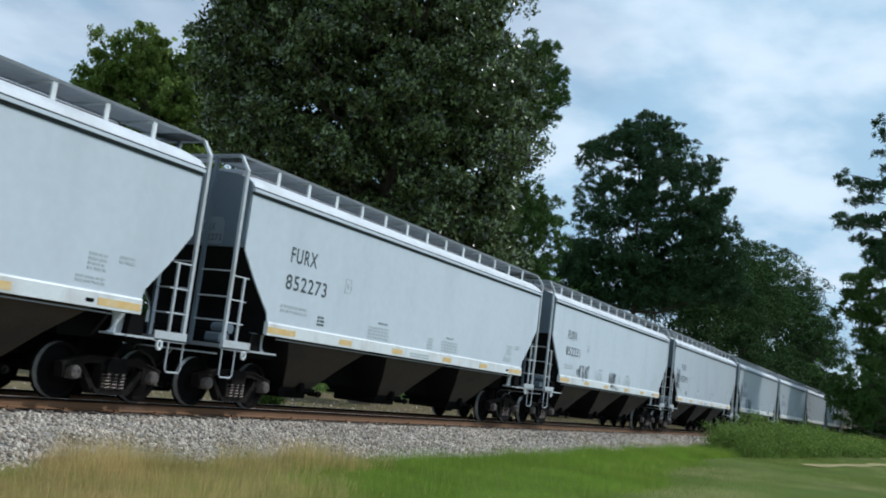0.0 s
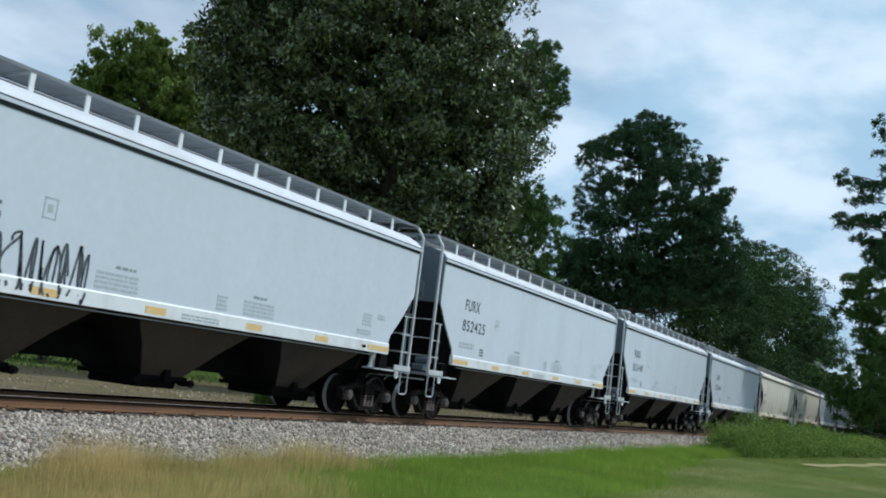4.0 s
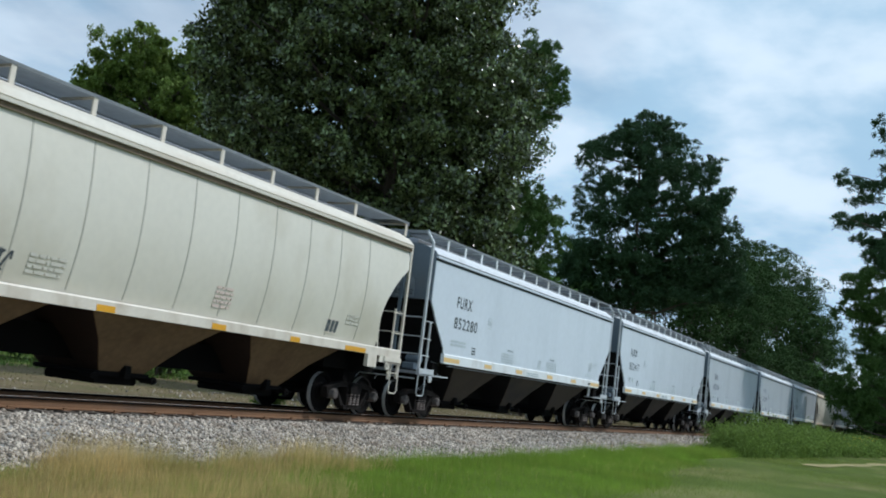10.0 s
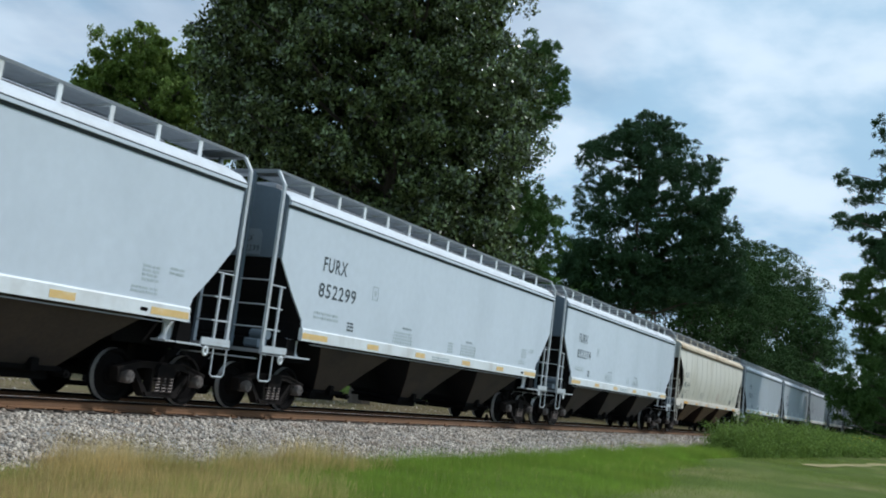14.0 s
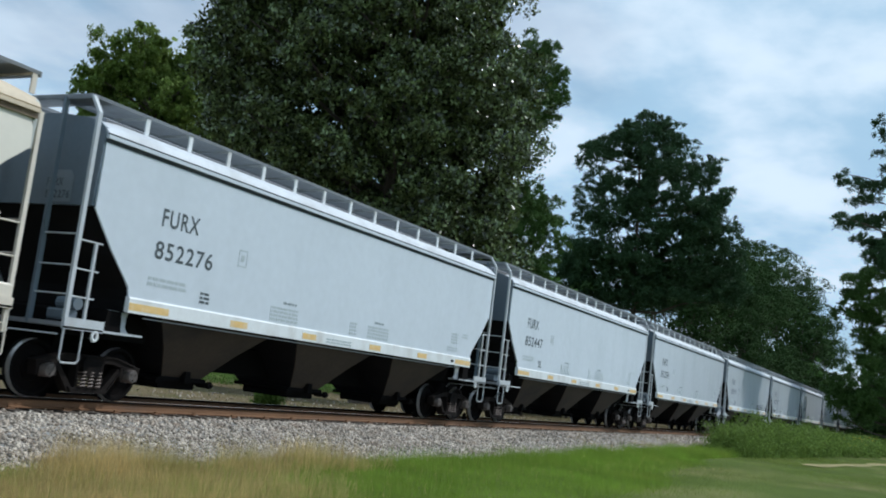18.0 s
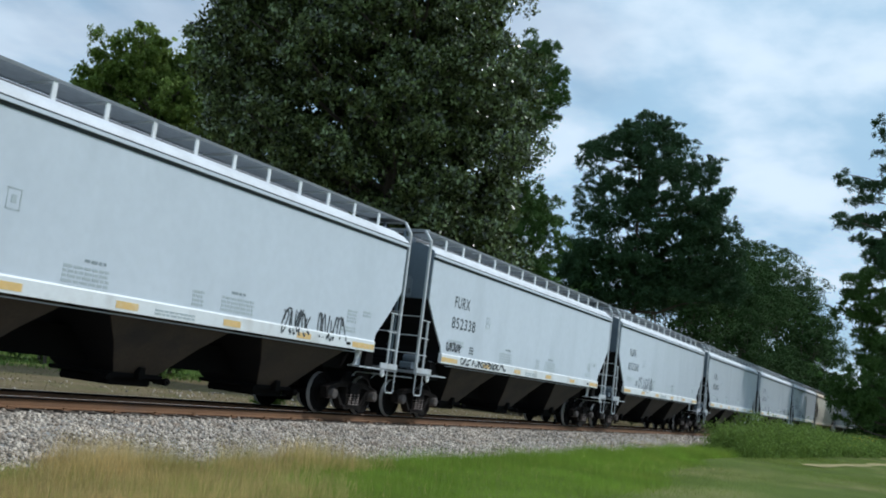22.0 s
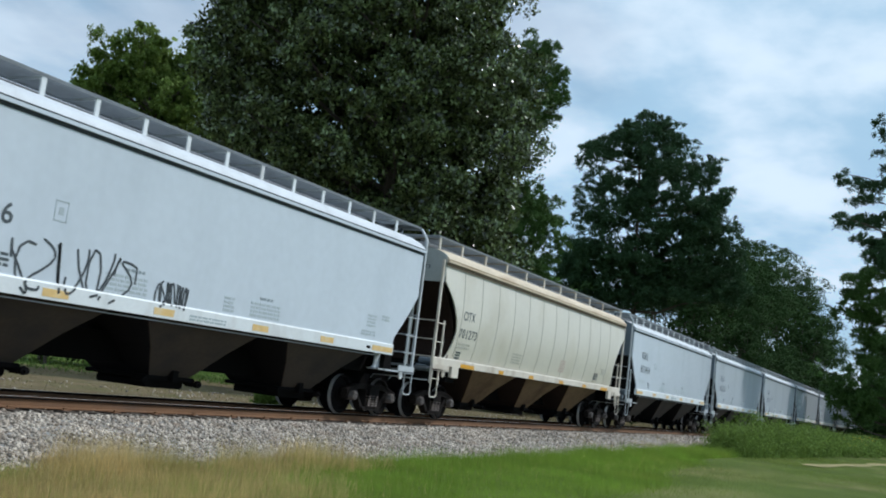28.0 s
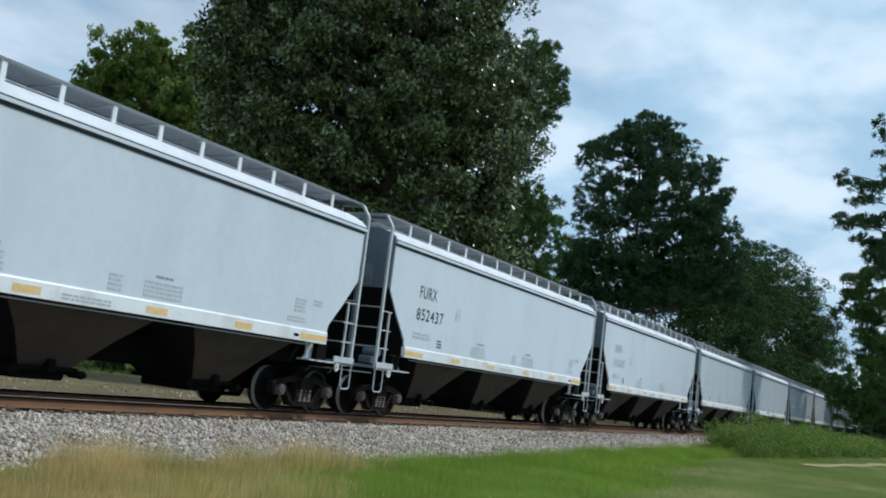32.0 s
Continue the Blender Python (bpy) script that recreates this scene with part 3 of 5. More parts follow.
def pine(name, at, pads, height, lean, trunk_r, per, needle, mat, label, seed, blade=0.10, flat=0.55, limbs=26, rise=0.25):
    """A pine: straight trunk, limbs, and pads of needle tufts at the ends of the limbs. pads: rows of place and radius."""
    rng = np.random.default_rng(seed)
    root = empty(name, pose(*at, ground_z(at[1]), 0, 0, FACING))
    tagged(root, label, "pine tree")
    trunk_and_limbs(root, height, lean, trunk_r, pads[:, :3], limbs, rng, rise)
    each = 22
    k = np.maximum(4, (per * pads[:, 3] ** 2).astype(int))
    idx = np.repeat(np.arange(len(pads)), k)
    d = rng.normal(0, 1, (len(idx), 3)) + np.array((0, 0, 0.5))
    d /= np.linalg.norm(d, axis=1)[:, None]
    r = pads[idx, 3][:, None]
    tips = pads[idx, :3] + d * r * (0.35 + 0.60 * rng.random((len(idx), 1)) ** 0.5) * np.array((1, 1, flat))
    # each tuft is a brush of needles that points outwards and up
    n = len(tips) * each
    way = np.repeat(d, each, axis=0) * 0.55 + rng.normal(0, 0.62, (n, 3)) + np.array((0, 0, 0.40))
    way /= np.linalg.norm(way, axis=1)[:, None]
    c = np.repeat(tips, each, axis=0) + rng.normal(0, 0.03, (n, 3))
    b = np.cross(way, rng.normal(0, 1, (n, 3)))
    b /= np.linalg.norm(b, axis=1)[:, None] + 1e-9
    s = (needle * (0.6 + 0.6 * rng.random(n)))[:, None]
    v = np.stack([c - b * s * blade * 0.5, c + b * s * blade * 0.5, c + way * s + b * s * blade, c + way * s - b * s * blade], 1).reshape(-1, 3)
    part("crown", big_mesh("crown", v, np.arange(n * 4).reshape(-1, 4), mat), mat, root)
    return root


def padded(places, r0, r1, rng):
    return np.concatenate([places, rng.uniform(r0, r1, (len(places), 1))], 1)


def make_trees():
    rng = np.random.default_rng(11)
    # the great oak behind the train
    outline = [(-8.9, 23.5), (-6.5, 24.7), (-3.2, 25.6), (0.2, 25.3), (2.9, 23.8), (4.5, 22.0), (5.1, 20.3), (5.4, 18.9), (4.9, 18.0), (5.6, 16.9), (6.7, 16.5), (7.1, 14.8), (6.9, 13.8), (7.5, 13.5), (7.5, 12.3), (7.0, 11.7), (7.0, 10.3),
               (6.8, 9.2), (7.4, 8.2), (7.0, 7.1), (5.8, 5.0), (1.2, 3.2), (-4.0, 5.5), (-6.5, 8.5), (-8.3, 11.0), (-9.6, 11.6), (-10.5, 12.9), (-9.9, 13.4), (-9.9, 14.7), (-10.1, 15.8), (-10.2, 16.6), (-10.7, 17.3), (-10.1, 18.0), (-10.3, 20.1)]
    holes = [(-1.5, 16.4, 0.32), (-1.3, 15.9, 0.25), (-2.5, 16.8, 0.20), (-3.3, 17.5, 0.25), (2.4, 13.8, 0.27), (0.3, 12.1, 0.20), (-6.8, 12.0, 0.22), (-6.1, 12.1, 0.16), (4.7, 13.0, 0.28), (5.0, 12.5, 0.3), (4.1, 12.1, 0.24), (6.6, 13.8, 0.22),
             (6.4, 12.2, 0.24), (3.4, 11.6, 0.2), (-3.0, 13.4, 0.15)]
    oak("oak_tree", (40.2, 24.5), outline, holes, 5500, 6.0, 1.05, 900, 0.22, OAK_LEAF, "great dark green broad-leaved tree behind the railway", 3, 19.0, 0.55, core=3600)
    # lighter tree further off
    outline = [(-5.5, 17.5), (-4.8, 19.6), (-4.3, 20.9), (-3.6, 22.1), (-2.8, 22.3), (-2.3, 21.9), (-2.1, 22.7), (-1.0, 23.5), (0.0, 23.2), (0.9, 22.9), (1.4, 22.0), (2.0, 23.1), (2.5, 23.5), (3.6, 23.2), (5.0, 21.6), (6.3, 18.1), (6.1, 13.1), (0.6, 11.0), (-4.8, 13.0)]
    oak("leafy_tree", (49.3, 50.0), outline, [(-1.4, 20.4, 0.32), (-1.9, 18.5, 0.32), (1.3, 22.2, 0.27)], 1500, 3.6, 0.85, 300, 0.28, LIME_LEAF, "lighter green leafy tree beyond the railway", 5, 18.0, 0.35, core=1100, upward=0.7)
    # pine behind the oak and the free-standing pine
    outline = [(-2.0, 28.7), (-1.2, 29.9), (-0.4, 30.7), (0.3, 29.9), (0.1, 29.1), (1.3, 29.5), (1.9, 28.2), (2.4, 27.3), (2.9, 26.6), (3.0, 25.1), (2.6, 24.3), (2.7, 22.9), (1.9, 22.1), (0.8, 21.9), (-0.6, 21.5), (-2.0, 22.1), (-3.3, 25.7), (-2.9, 28.1)]
    low = [(0.2, 19.1), (1.1, 19.2), (1.9, 17.9), (2.9, 17.3), (3.4, 15.8), (4.3, 15.0), (4.3, 13.6), (3.8, 11.7), (4.0, 8.6), (0.1, 8.1), (-2.9, 10.0), (-2.9, 15.0)]
    pads = np.concatenate([padded(boughs(outline, 300, 2.8, 0.42, rng), 0.5, 0.75, rng), padded(boughs(low, 220, 3.0, 0.45, rng), 0.5, 0.8, rng)])
    pine("pine_tree", (72.0, 31.5), pads, 29.5, -0.6, 0.26, 24, 0.38, NEEDLE_FRESH, "tall slender green pine behind the oak", 8, 0.09, 0.7)
    outline = [(-0.6, 29.9), (1.4, 29.0), (1.9, 28.9), (3.1, 27.8), (4.0, 27.1), (3.5, 25.9), (3.6, 24.9), (4.7, 25.8), (6.7, 25.3), (6.4, 23.2), (7.8, 23.4), (8.3, 22.8), (7.5, 21.0), (7.0, 20.2), (8.7, 20.3), (8.8, 18.3), (9.9, 16.0), (10.7, 11.8), (-6.9, 9.1), (-8.6, 13.2),
               (-8.1, 16.0), (-7.0, 17.8), (-7.4, 18.9), (-6.9, 20.3), (-7.8, 21.9), (-6.8, 22.6), (-7.4, 24.2), (-7.8, 25.5), (-6.7, 26.5), (-5.7, 27.1), (-4.4, 27.0), (-3.5, 28.8), (-2.7, 29.5), (-1.7, 29.4)]
    holes = [(-5.0, 23.9, 0.6), (-4.1, 23.7, 0.5), (-3.2, 24.7, 0.55), (-2.2, 23.5, 0.55), (0.3, 25.7, 0.3), (-2.8, 21.4, 0.58), (-4.7, 20.3, 0.5), (-5.5, 19.9, 0.4), (-2.0, 17.8, 0.6), (-3.3, 16.9, 0.45), (0.8, 22.2, 0.62), (2.6, 23.2, 0.42), (0.9, 18.9, 0.42),
             (5.0, 22.0, 0.38), (4.2, 22.0, 0.32), (-0.4, 18.3, 0.36), (6.3, 23.3, 0.35), (-6.0, 17.3, 0.6), (-5.9, 23.5, 0.3), (2.2, 17.1, 0.3), (-2.7, 19.3, 0.38)]
    pads = np.concatenate([padded(boughs(outline, 2300, 6.0, 0.62, rng, holes, 0.3), 0.45, 0.75, rng), padded(boughs(outline, 420, 3.0, 1.1, rng, holes, 0.6), 0.6, 0.9, rng)])
    pine("pine_tree", (92.9, 27.2), pads, 27.5, -1.2, 0.34, 17, 0.40, NEEDLE, "tall dark pine with a broad rounded crown", 9, 0.085, 0.6, 40)
    # pines beside the track that shade the distant cars
    edge = [(-6.3, 20.3, 0.25), (-5.8, 19.9, 0.34), (-5.3, 19.7, 0.38), (-4.6, 19.6, 0.42), (-3.8, 19.6, 0.5), (-3.0, 19.8, 0.59), (-3.5, 18.9, 0.33), (-5.1, 18.5, 0.29), (-4.5, 18.6, 0.29), (-6.3, 17.0, 0.33), (-5.7, 16.7, 0.42), (-5.1, 16.9, 0.46), (-4.4, 17.1, 0.5),
            (-3.6, 17.0, 0.54), (-2.8, 17.3, 0.63), (-4.6, 15.7, 0.29), (-3.5, 15.6, 0.54), (-2.7, 15.3, 0.66), (-4.1, 14.4, 0.41), (-3.2, 14.3, 0.58), (-2.5, 14.1, 0.66), (-3.4, 24.9, 0.34), (-3.2, 23.8, 0.38), (-3.2, 22.5, 0.29), (-3.0, 21.1, 0.34)]
    pads = np.array([(u + rng.normal(0, 0.08), v, z + rng.normal(0, 0.06), r) for u, z, r in edge for v in rng.uniform(-1.0, 1.0, 3)])
    pads[:, 3] *= 1.2
    body = [(-2.9, 25.6), (-2.0, 27.9), (-0.4, 29.8), (1.4, 28.3), (3.3, 25.5), (4.2, 21.0), (4.6, 15.0), (3.0, 12.5), (-1.1, 12.8), (-2.3, 15.4)]
    pads = np.concatenate([pads, padded(boughs(body, 420, 1.8, 0.4, rng), 0.5, 0.8, rng)])
    pine("pine_tree", (80.4, 2.8), pads, 28.5, 0.0, 0.30, 26, 0.34, NEEDLE, "tall dark pine on the near side of the railway", 21, 0.08, 0.6, 36, 0.12)
    outline = [(-3.1, 17.9), (-4.3, 16.5), (-5.4, 15.6), (-5.7, 14.1), (-6.4, 13.4), (-6.6, 12.2), (-6.9, 11.5), (-6.0, 10.4), (-5.2, 10.6), (-4.4, 10.2), (-3.4, 8.9), (-4.3, 7.7), (-5.8, 7.9), (-6.9, 7.2), (-6.9, 5.2), (-6.0, 2.0), (4.7, 2.0), (6.4, 11.7), (5.1, 17.6), (2.1, 22.4), (-0.5, 22.1)]
    holes = [(-5.6, 9.8, 0.6), (-4.4, 8.0, 0.4), (-4.9, 9.4, 0.41), (-3.8, 16.4, 0.25), (-5.1, 12.9, 0.2), (-3.8, 12.2, 0.25)]
    pads = padded(boughs(outline, 520, 3.2, 0.42, rng, holes), 0.45, 0.8, rng)
    pine("pine_tree", (100.0, 4.6), pads, 21.0, 0.0, 0.26, 28, 0.42, NEEDLE_FRESH, "green pine on the near side of the railway", 22, 0.08, 0.6, 40)
    outline = [(0, 20), (2.0, 17), (3.2, 12), (4.0, 5), (3.5, 1.0), (-4.5, 1.0), (-5.0, 5), (-3.5, 12), (-2.0, 17)]
    pine("pine_tree", (124.0, 6.0), padded(boughs(outline, 300, 3.6, 0.4, rng), 0.5, 0.9, rng), 19.5, 0.0, 0.24, 16, 0.42, NEEDLE_FRESH, "green pine close to the railway", 23, 0.15, 0.6)
    # the wood along the far side
    proto = []
    for k in range(3):
        lb = []
        for _ in range(8):
            z = 4 + 13 * rng.random()
            rr = 3.6 * (1.1 - z / 24)
            az = rng.random() * math.tau
            lb.append((math.cos(az) * 2.8, math.sin(az) * 2.8, z, rr + 0.6, rr + 0.6, rr + 0.4))
        lb.append((0, 0, 17.5, 3.0, 3.0, 3.2))
        proto.append(lb)
    spots = [(173, 30, 1.5, 0), (196.6, 30, 1.66, 1), (207.8, 28, 1.55, 2), (139.4, 26, 1.16, 0), (217.2, 26, 1.17, 1), (200.4, 22, 0.9, 2), (121.7, 24, 0.73, 0), (109.6, 24, 0.61, 1), (105.5, 26, 0.53, 2),
             (88.2, 31, 0.6, 2), (93.3, 34, 0.77, 0), (75.3, 32, 0.63, 2), (58.7, 24, 0.41, 1), (67.0, 24, 0.40, 2), (72, 22, 0.36, 0),
             (87, 20, 0.37, 1), (113.6, 20, 0.48, 2), (143, 20, 0.47, 0), (157, 18.6, 0.49, 1), (76, 20, 0.30, 2), (150, 27, 1.3, 1), (131, 26, 1.0, 2), (160, 29, 1.42, 2), (121, 22, 0.62, 1), (100, 20.5, 0.42, 0), (128, 20, 0.48, 1)]
    # the wood on the near side, beyond the pines; last three added to darken the cars' reflections
    spots += [(124, 9.2, 0.30, 1), (130, 8.2, 0.46, 0), (138, 7.4, 0.60, 2), (147, 7.2, 0.65, 1), (157, 7.0, 0.7, 0), (168, 7.0, 0.7, 2), (180, 7.0, 0.75, 1), (194, 7.0, 0.75, 0),
              (128, 4.6, 0.6, 2), (140, 3.0, 0.8, 1), (106.5, 4.6, 0.42, 1), (110.5, 5.0, 0.46, 0), (114.5, 4.6, 0.46, 2)]
    spots += [(108, 18.8, 0.42, 0), (115, 19, 0.45, 1), (123, 19.5, 0.5, 2), (131, 20.5, 0.55, 0), (138, 21, 0.6, 1), (146, 21, 0.6, 2), (128, 18.2, 0.4, 1), (142, 18.6, 0.48, 0), (155, 19.5, 0.55, 2), (152, 18.8, 0.56, 3)]
    spots += [(150, 23, 0.5, 1), (160, 25, 0.6, 2), (175, 26, 0.7, 0), (190, 28, 0.8, 1), (205, 30, 0.8, 2), (166, 21, 0.42, 0), (140, 23, 0.5, 2)]
    # belt of lower trees beside the track, nearer to the viewer's side; unseen, added to block skylight
    spots += [(110, -2, 0.5, 0), (119, -3, 0.55, 1), (128, -4, 0.55, 2), (138, -5, 0.6, 0)]
    spots += [(112, 27, 0.93, 0), (118, 29, 1.0, 2), (105, 29, 0.85, 1), (134, 18.9, 0.5, 2), (162, 19.4, 0.84, 1), (166, 20.6, 0.9, 0), (158, 20.8, 0.9, 2), (148, 20, 0.58, 0), (137, 19.6, 0.52, 1), (45, 44.5, 0.5, 2), (47, 46, 0.5, 0)]
    # low wood far behind the railway, seen only between the cars
    spots += [(36, 62, 0.6, 1), (41, 57.5, 0.5, 0), (42.5, 54, 0.5, 2), (44.5, 50.5, 0.46, 1), (46, 47, 0.46, 0), (48.5, 43.5, 0.44, 2), (46, 42, 0.42, 1), (52, 36, 0.4, 2), (36, 49.5, 0.36, 0), (37.6, 46.5, 0.36, 1), (39, 43.8, 0.36, 2), (40.4, 41, 0.36, 0), (41.8, 38.4, 0.36, 1), (34.5, 52.5, 0.38, 2)]
    # young trees with fresh leaves between the oak and the pine
    spots += [(58.7, 24, 0.42, 3), (65.5, 25, 0.44, 3), (62, 28, 0.55, 3), (70.5, 27, 0.5, 3), (55, 29, 0.5, 3), (77, 24.5, 0.4, 3)]
    proto += [proto[1], proto[0]]
    spots = [(x, y, sc, 4 if sc >= 1 else k) for x, y, sc, k in spots]
    made = {}
    for i, (x, y, sc, k) in enumerate(spots):
        m = pose(x, y, ground_z(y), 0, 0, 73 * i % 360)
        if k not in made:
            mat, label = (YOUNG_LEAF, "fresh green young tree at the edge of the wood") if k == 3 else (WOOD_LEAF, "green broad-leaved tree in the wood along the railway")
            made[k] = broad_tree("young_tree" if k == 3 else "woodland_tree", (x, y, ground_z(y)), proto[k], *((330, 95, 0.22, 0.95) if k == 4 else (125, 62, 0.42, 1.05)), mat, label, 30 + k, 0.3)
            made[k]["group"] = "trees of the wood"
            made[k].scale = (sc, sc, sc)
        else:
            src = made[k]
            keep = src.scale.copy()
            src.scale = (sc, sc, sc)
            o = copy_thing(src, m)
            o.scale = (sc, sc, sc)
            src.scale = keep


def blades(name, count, x0, x1, y0, y1, h0, h1, mat, label, seed, width=0.006, keep=None, dense=1.4, lean=0.35):
    rng = np.random.default_rng(seed)
    x = x0 + (x1 - x0) * rng.random(count) ** dense
    y = y0 + (y1 - y0) * rng.random(count)
    if keep is not None:
        ok = keep(x, y, rng)
        x, y = x[ok], y[ok]
    n = len(x)
    ys, zs = zip(*PROFILE)
    z = np.interp(y, ys, zs) - 0.03
    h = h0 + (h1 - h0) * rng.random(n) ** 1.8
    az = rng.random(n) * math.tau
    dx, dy = np.cos(az), np.sin(az)
    ln = lean * h * rng.random(n)
    w = width * (0.6 + 0.8 * rng.random(n)) * (1 + x / 30)
    base = np.stack([x, y, z], 1)
    sx = np.stack([-dy, dx, 0 * x], 1) * w[:, None]
    tip = base + np.stack([dx * ln, dy * ln, h], 1)
    v = np.stack([base - sx, base + sx, tip], 1).reshape(-1, 3)
    f = np.arange(n * 3).reshape(-1, 3)
    return tagged(new(name, big_mesh(name, v, f, mat)), label, "grass", kind="stuff")


def make_plants():
    def dry_zone(x, y, rng):
        edge = 9.62 + 0.30 * np.sin(x * 0.83) + 0.22 * np.sin(x * 2.1 + 1.0) - 0.45 * np.clip((9.0 - x) / 0.5, 0, 1)
        p = np.clip((14.2 + 1.0 * (y - 9) - x) / 6.0, 0.006, 0.85) * np.clip((y - 5.5) / 2.0, 0.25, 1) * np.clip((edge - y) / 0.35, 0.03, 1)
        return rng.random(len(x)) < p

    def green_zone(x, y, rng):
        p = np.clip((x - 6.5 + (9 - y)) / 7.0, 0.45, 1.0)
        return (rng.random(len(x)) < p) & (y > mown_line(x) + 0.25 * rng.normal(0, 1, len(x)))

    def mown_line(x):
        return 5.1 + 0.155 * (x - 17) + 0.25 * np.sin(x * 0.5)

    blades("dry_grass", 560000, 5, 34, 6.0, 10.15, 0.04, 0.32, BLADE_DRY, "dry straw-coloured grass along the ballast", 1, 0.0013, dry_zone, 1.6, 0.7)
    blades("green_grass", 380000, 5, 50, 3.5, 9.8, 0.04, 0.20, BLADE, "fresh green grass beside the railway", 2, 0.0023, green_zone, 1.5, 0.9)
    blades("green_grass", 120000, 9, 60, 8.4, 10.7, 0.08, 0.46, BLADE, "taller green grass at the foot of the ballast", 3, 0.002,
           lambda x, y, r: r.random(len(x)) < np.clip((x - 10) / 20, 0.05, 1) * np.clip((9.55 + (x - 9) * 0.022 + 0.25 * np.sin(x * 1.1) + 0.2 * np.sin(x * 2.7) - y) / 0.5 + 0.25, 0, 1), 1.0, 0.6)
    blades("green_grass", 26000, 40, 120, 1.5, 10.0, 0.05, 0.20, BLADE, "short green lawn grass", 4, 0.009, lambda x, y, r: y > mown_line(x), 1.0)
    blades("mown_grass", 230000, 8, 75, 0.4, 10.0, 0.03, 0.09, MOWN, "short mown grass of the lawn", 14, 0.0028, lambda x, y, r: y < mown_line(x) + 0.4 * r.normal(0, 1, len(x)), 1.5, 1.2)
    blades("dry_grass", 30000, 8.7, 16, 8.8, 10.1, 0.16, 0.62, BLADE_DRY, "thin dry seed stalks at the edge of the ballast", 15, 0.0012,
           lambda x, y, r: np.sin(x * 2.7) + np.sin(x * 6.1 + y * 2) + np.sin(x * 1.3 + 2) > 0.2 + 2.0 * (y - 9.5), 1.2, 0.6)
    blades("dry_grass", 16000, 6, 17, 6.6, 9.6, 0.14, 0.44, BLADE_DRY, "pale straw stalks in the dry grass", 17, 0.0024,
           lambda x, y, r: r.random(len(x)) < np.clip((14.6 + (y - 9) - x) / 5, 0, 1), 1.2, 0.8)
    blades("green_grass", 14000, 6, 16, 6.4, 9.4, 0.10, 0.34, BLADE, "green tufts in the dry grass", 18, 0.0026,
           lambda x, y, r: np.sin(x * 2.3 + y * 3.1) + np.sin(x * 5.3 - y * 2.2) > 0.5, 1.1, 0.7)
    blades("dry_grass", 2600, 31, 49, 10.1, 11.6, 0.10, 0.50, BLADE_DRY, "sparse dry weeds in the ballast", 16, 0.0022,
           lambda x, y, r: np.sin(x * 1.15 + 1.0) + 0.6 * np.sin(x * 3.1) > 0.5, 1.0, 0.5)
    blades("weed_grass", 45000, 47.0, 112, 4.6, 10.2, 0.2, 1.5, WEED, "tall upright weeds beside the railway", 9, 0.007,
           lambda x, y, r: np.abs(y - (9.2 - 3.3 * ((x - 46.5) / 62).clip(0, 1) ** 0.8)) < 0.5 + 0.6 * r.random(len(x)), 1.3, 0.5)
    # the strip of tall weeds
    rng = np.random.default_rng(6)
    for i in range(13):
        q = i / 12
        x, y = 48.2 + 62 * q ** 1.25, 9.2 - 3.3 * q
        root = empty("weed_bush", pose(x, y, ground_z(y)))
        tagged(root, "bushy green weeds beside the railway", "bush", "weed bushes beside the track")
        w = 1.5 + 2.2 * q
        c = rng.normal(0, 1, (240, 3)) * np.array((w * 0.75, w * 0.34, 0.0))
        tall = (0.85 + 0.35 * math.sin(math.pi * min(1, q * 1.8))) + 1.15 * np.array([smooth_noise(x + q0 * 2.2, y, 1.3, 3.0) + 0.25 for q0 in c[:, 0]])
        c[:, 2] = tall * rng.random(240) ** 0.7 * np.clip(1.15 - np.abs(c[:, 0]) / (w * 3.2), 0.5, 1)
        v, f = leaf_cloud(c, 44, 0.17 * np.ones(240), 0.085 + 0.07 * q, rng, 0.9, None, 0.2)
        part("leaves", big_mesh("leaves", v, f, WEED), WEED, root)
        st = Shape()
        for k in range(8):
            limb_shape(st, (rng.normal(0, w * 0.4), rng.normal(0, w * 0.2), -0.05), (rng.normal(0, w * 0.5), rng.normal(0, w * 0.3), 1.2 + 0.4 * rng.random()), 0.02, 0.006, rng, 0.1, 3)
        part("stem", st, BARK, root)
        if i % 2 == 0 and i > 5:
            c = np.stack([rng.normal(0, w * 0.7, 30), -np.abs(rng.normal(0, w * 0.35, 30)), 0.7 + 0.8 * rng.random(30)], 1)
            v, f = leaf_cloud(c, 4, 0.05 * np.ones(30), 0.07, rng)
            part("flowers", big_mesh("flowers", v, f, FLOWER), FLOWER, root, "small yellow flower heads")
    # shrub and low growth on the far bank, seen below the cars
    c = rng.normal(0, 1, (60, 3)) * np.array((0.16, 0.16, 0.20)) + np.array((0, 0, 0.52))
    v, f = leaf_cloud(c, 30, 0.07 * np.ones(60), 0.10, rng, 0.9)
    root = empty("shrub", pose(23.35, 17.25, -0.55))
    tagged(root, "small green shrub on the far bank", "shrub")
    part("leaves", big_mesh("leaves", v, f, WEED), WEED, root)
    part("stem", Shape().tube([(0, 0, -0.05), (0.03, 0, 0.25)], 0.015), BARK, root)
    blades("bank_grass", 40000, 8, 90, 17.5, 39.0, 0.03, 0.12, BANK_BLADE, "dry grass on the far bank", 8, 0.008, None, 1.5, 1.4)
    blades("green_grass", 26000, 12, 110, 35.5, 70.0, 0.08, 0.30, LAWN_FAR, "green lawn beyond the dry bank", 12, 0.02, None, 1.0, 0.6)


# ---------------------------------------------------------------- hopper cars
GREY_LENGTH, CREAM_LENGTH = 16.60, 17.57
HALF = 1.55                                   # the side sheets lie this far from the middle


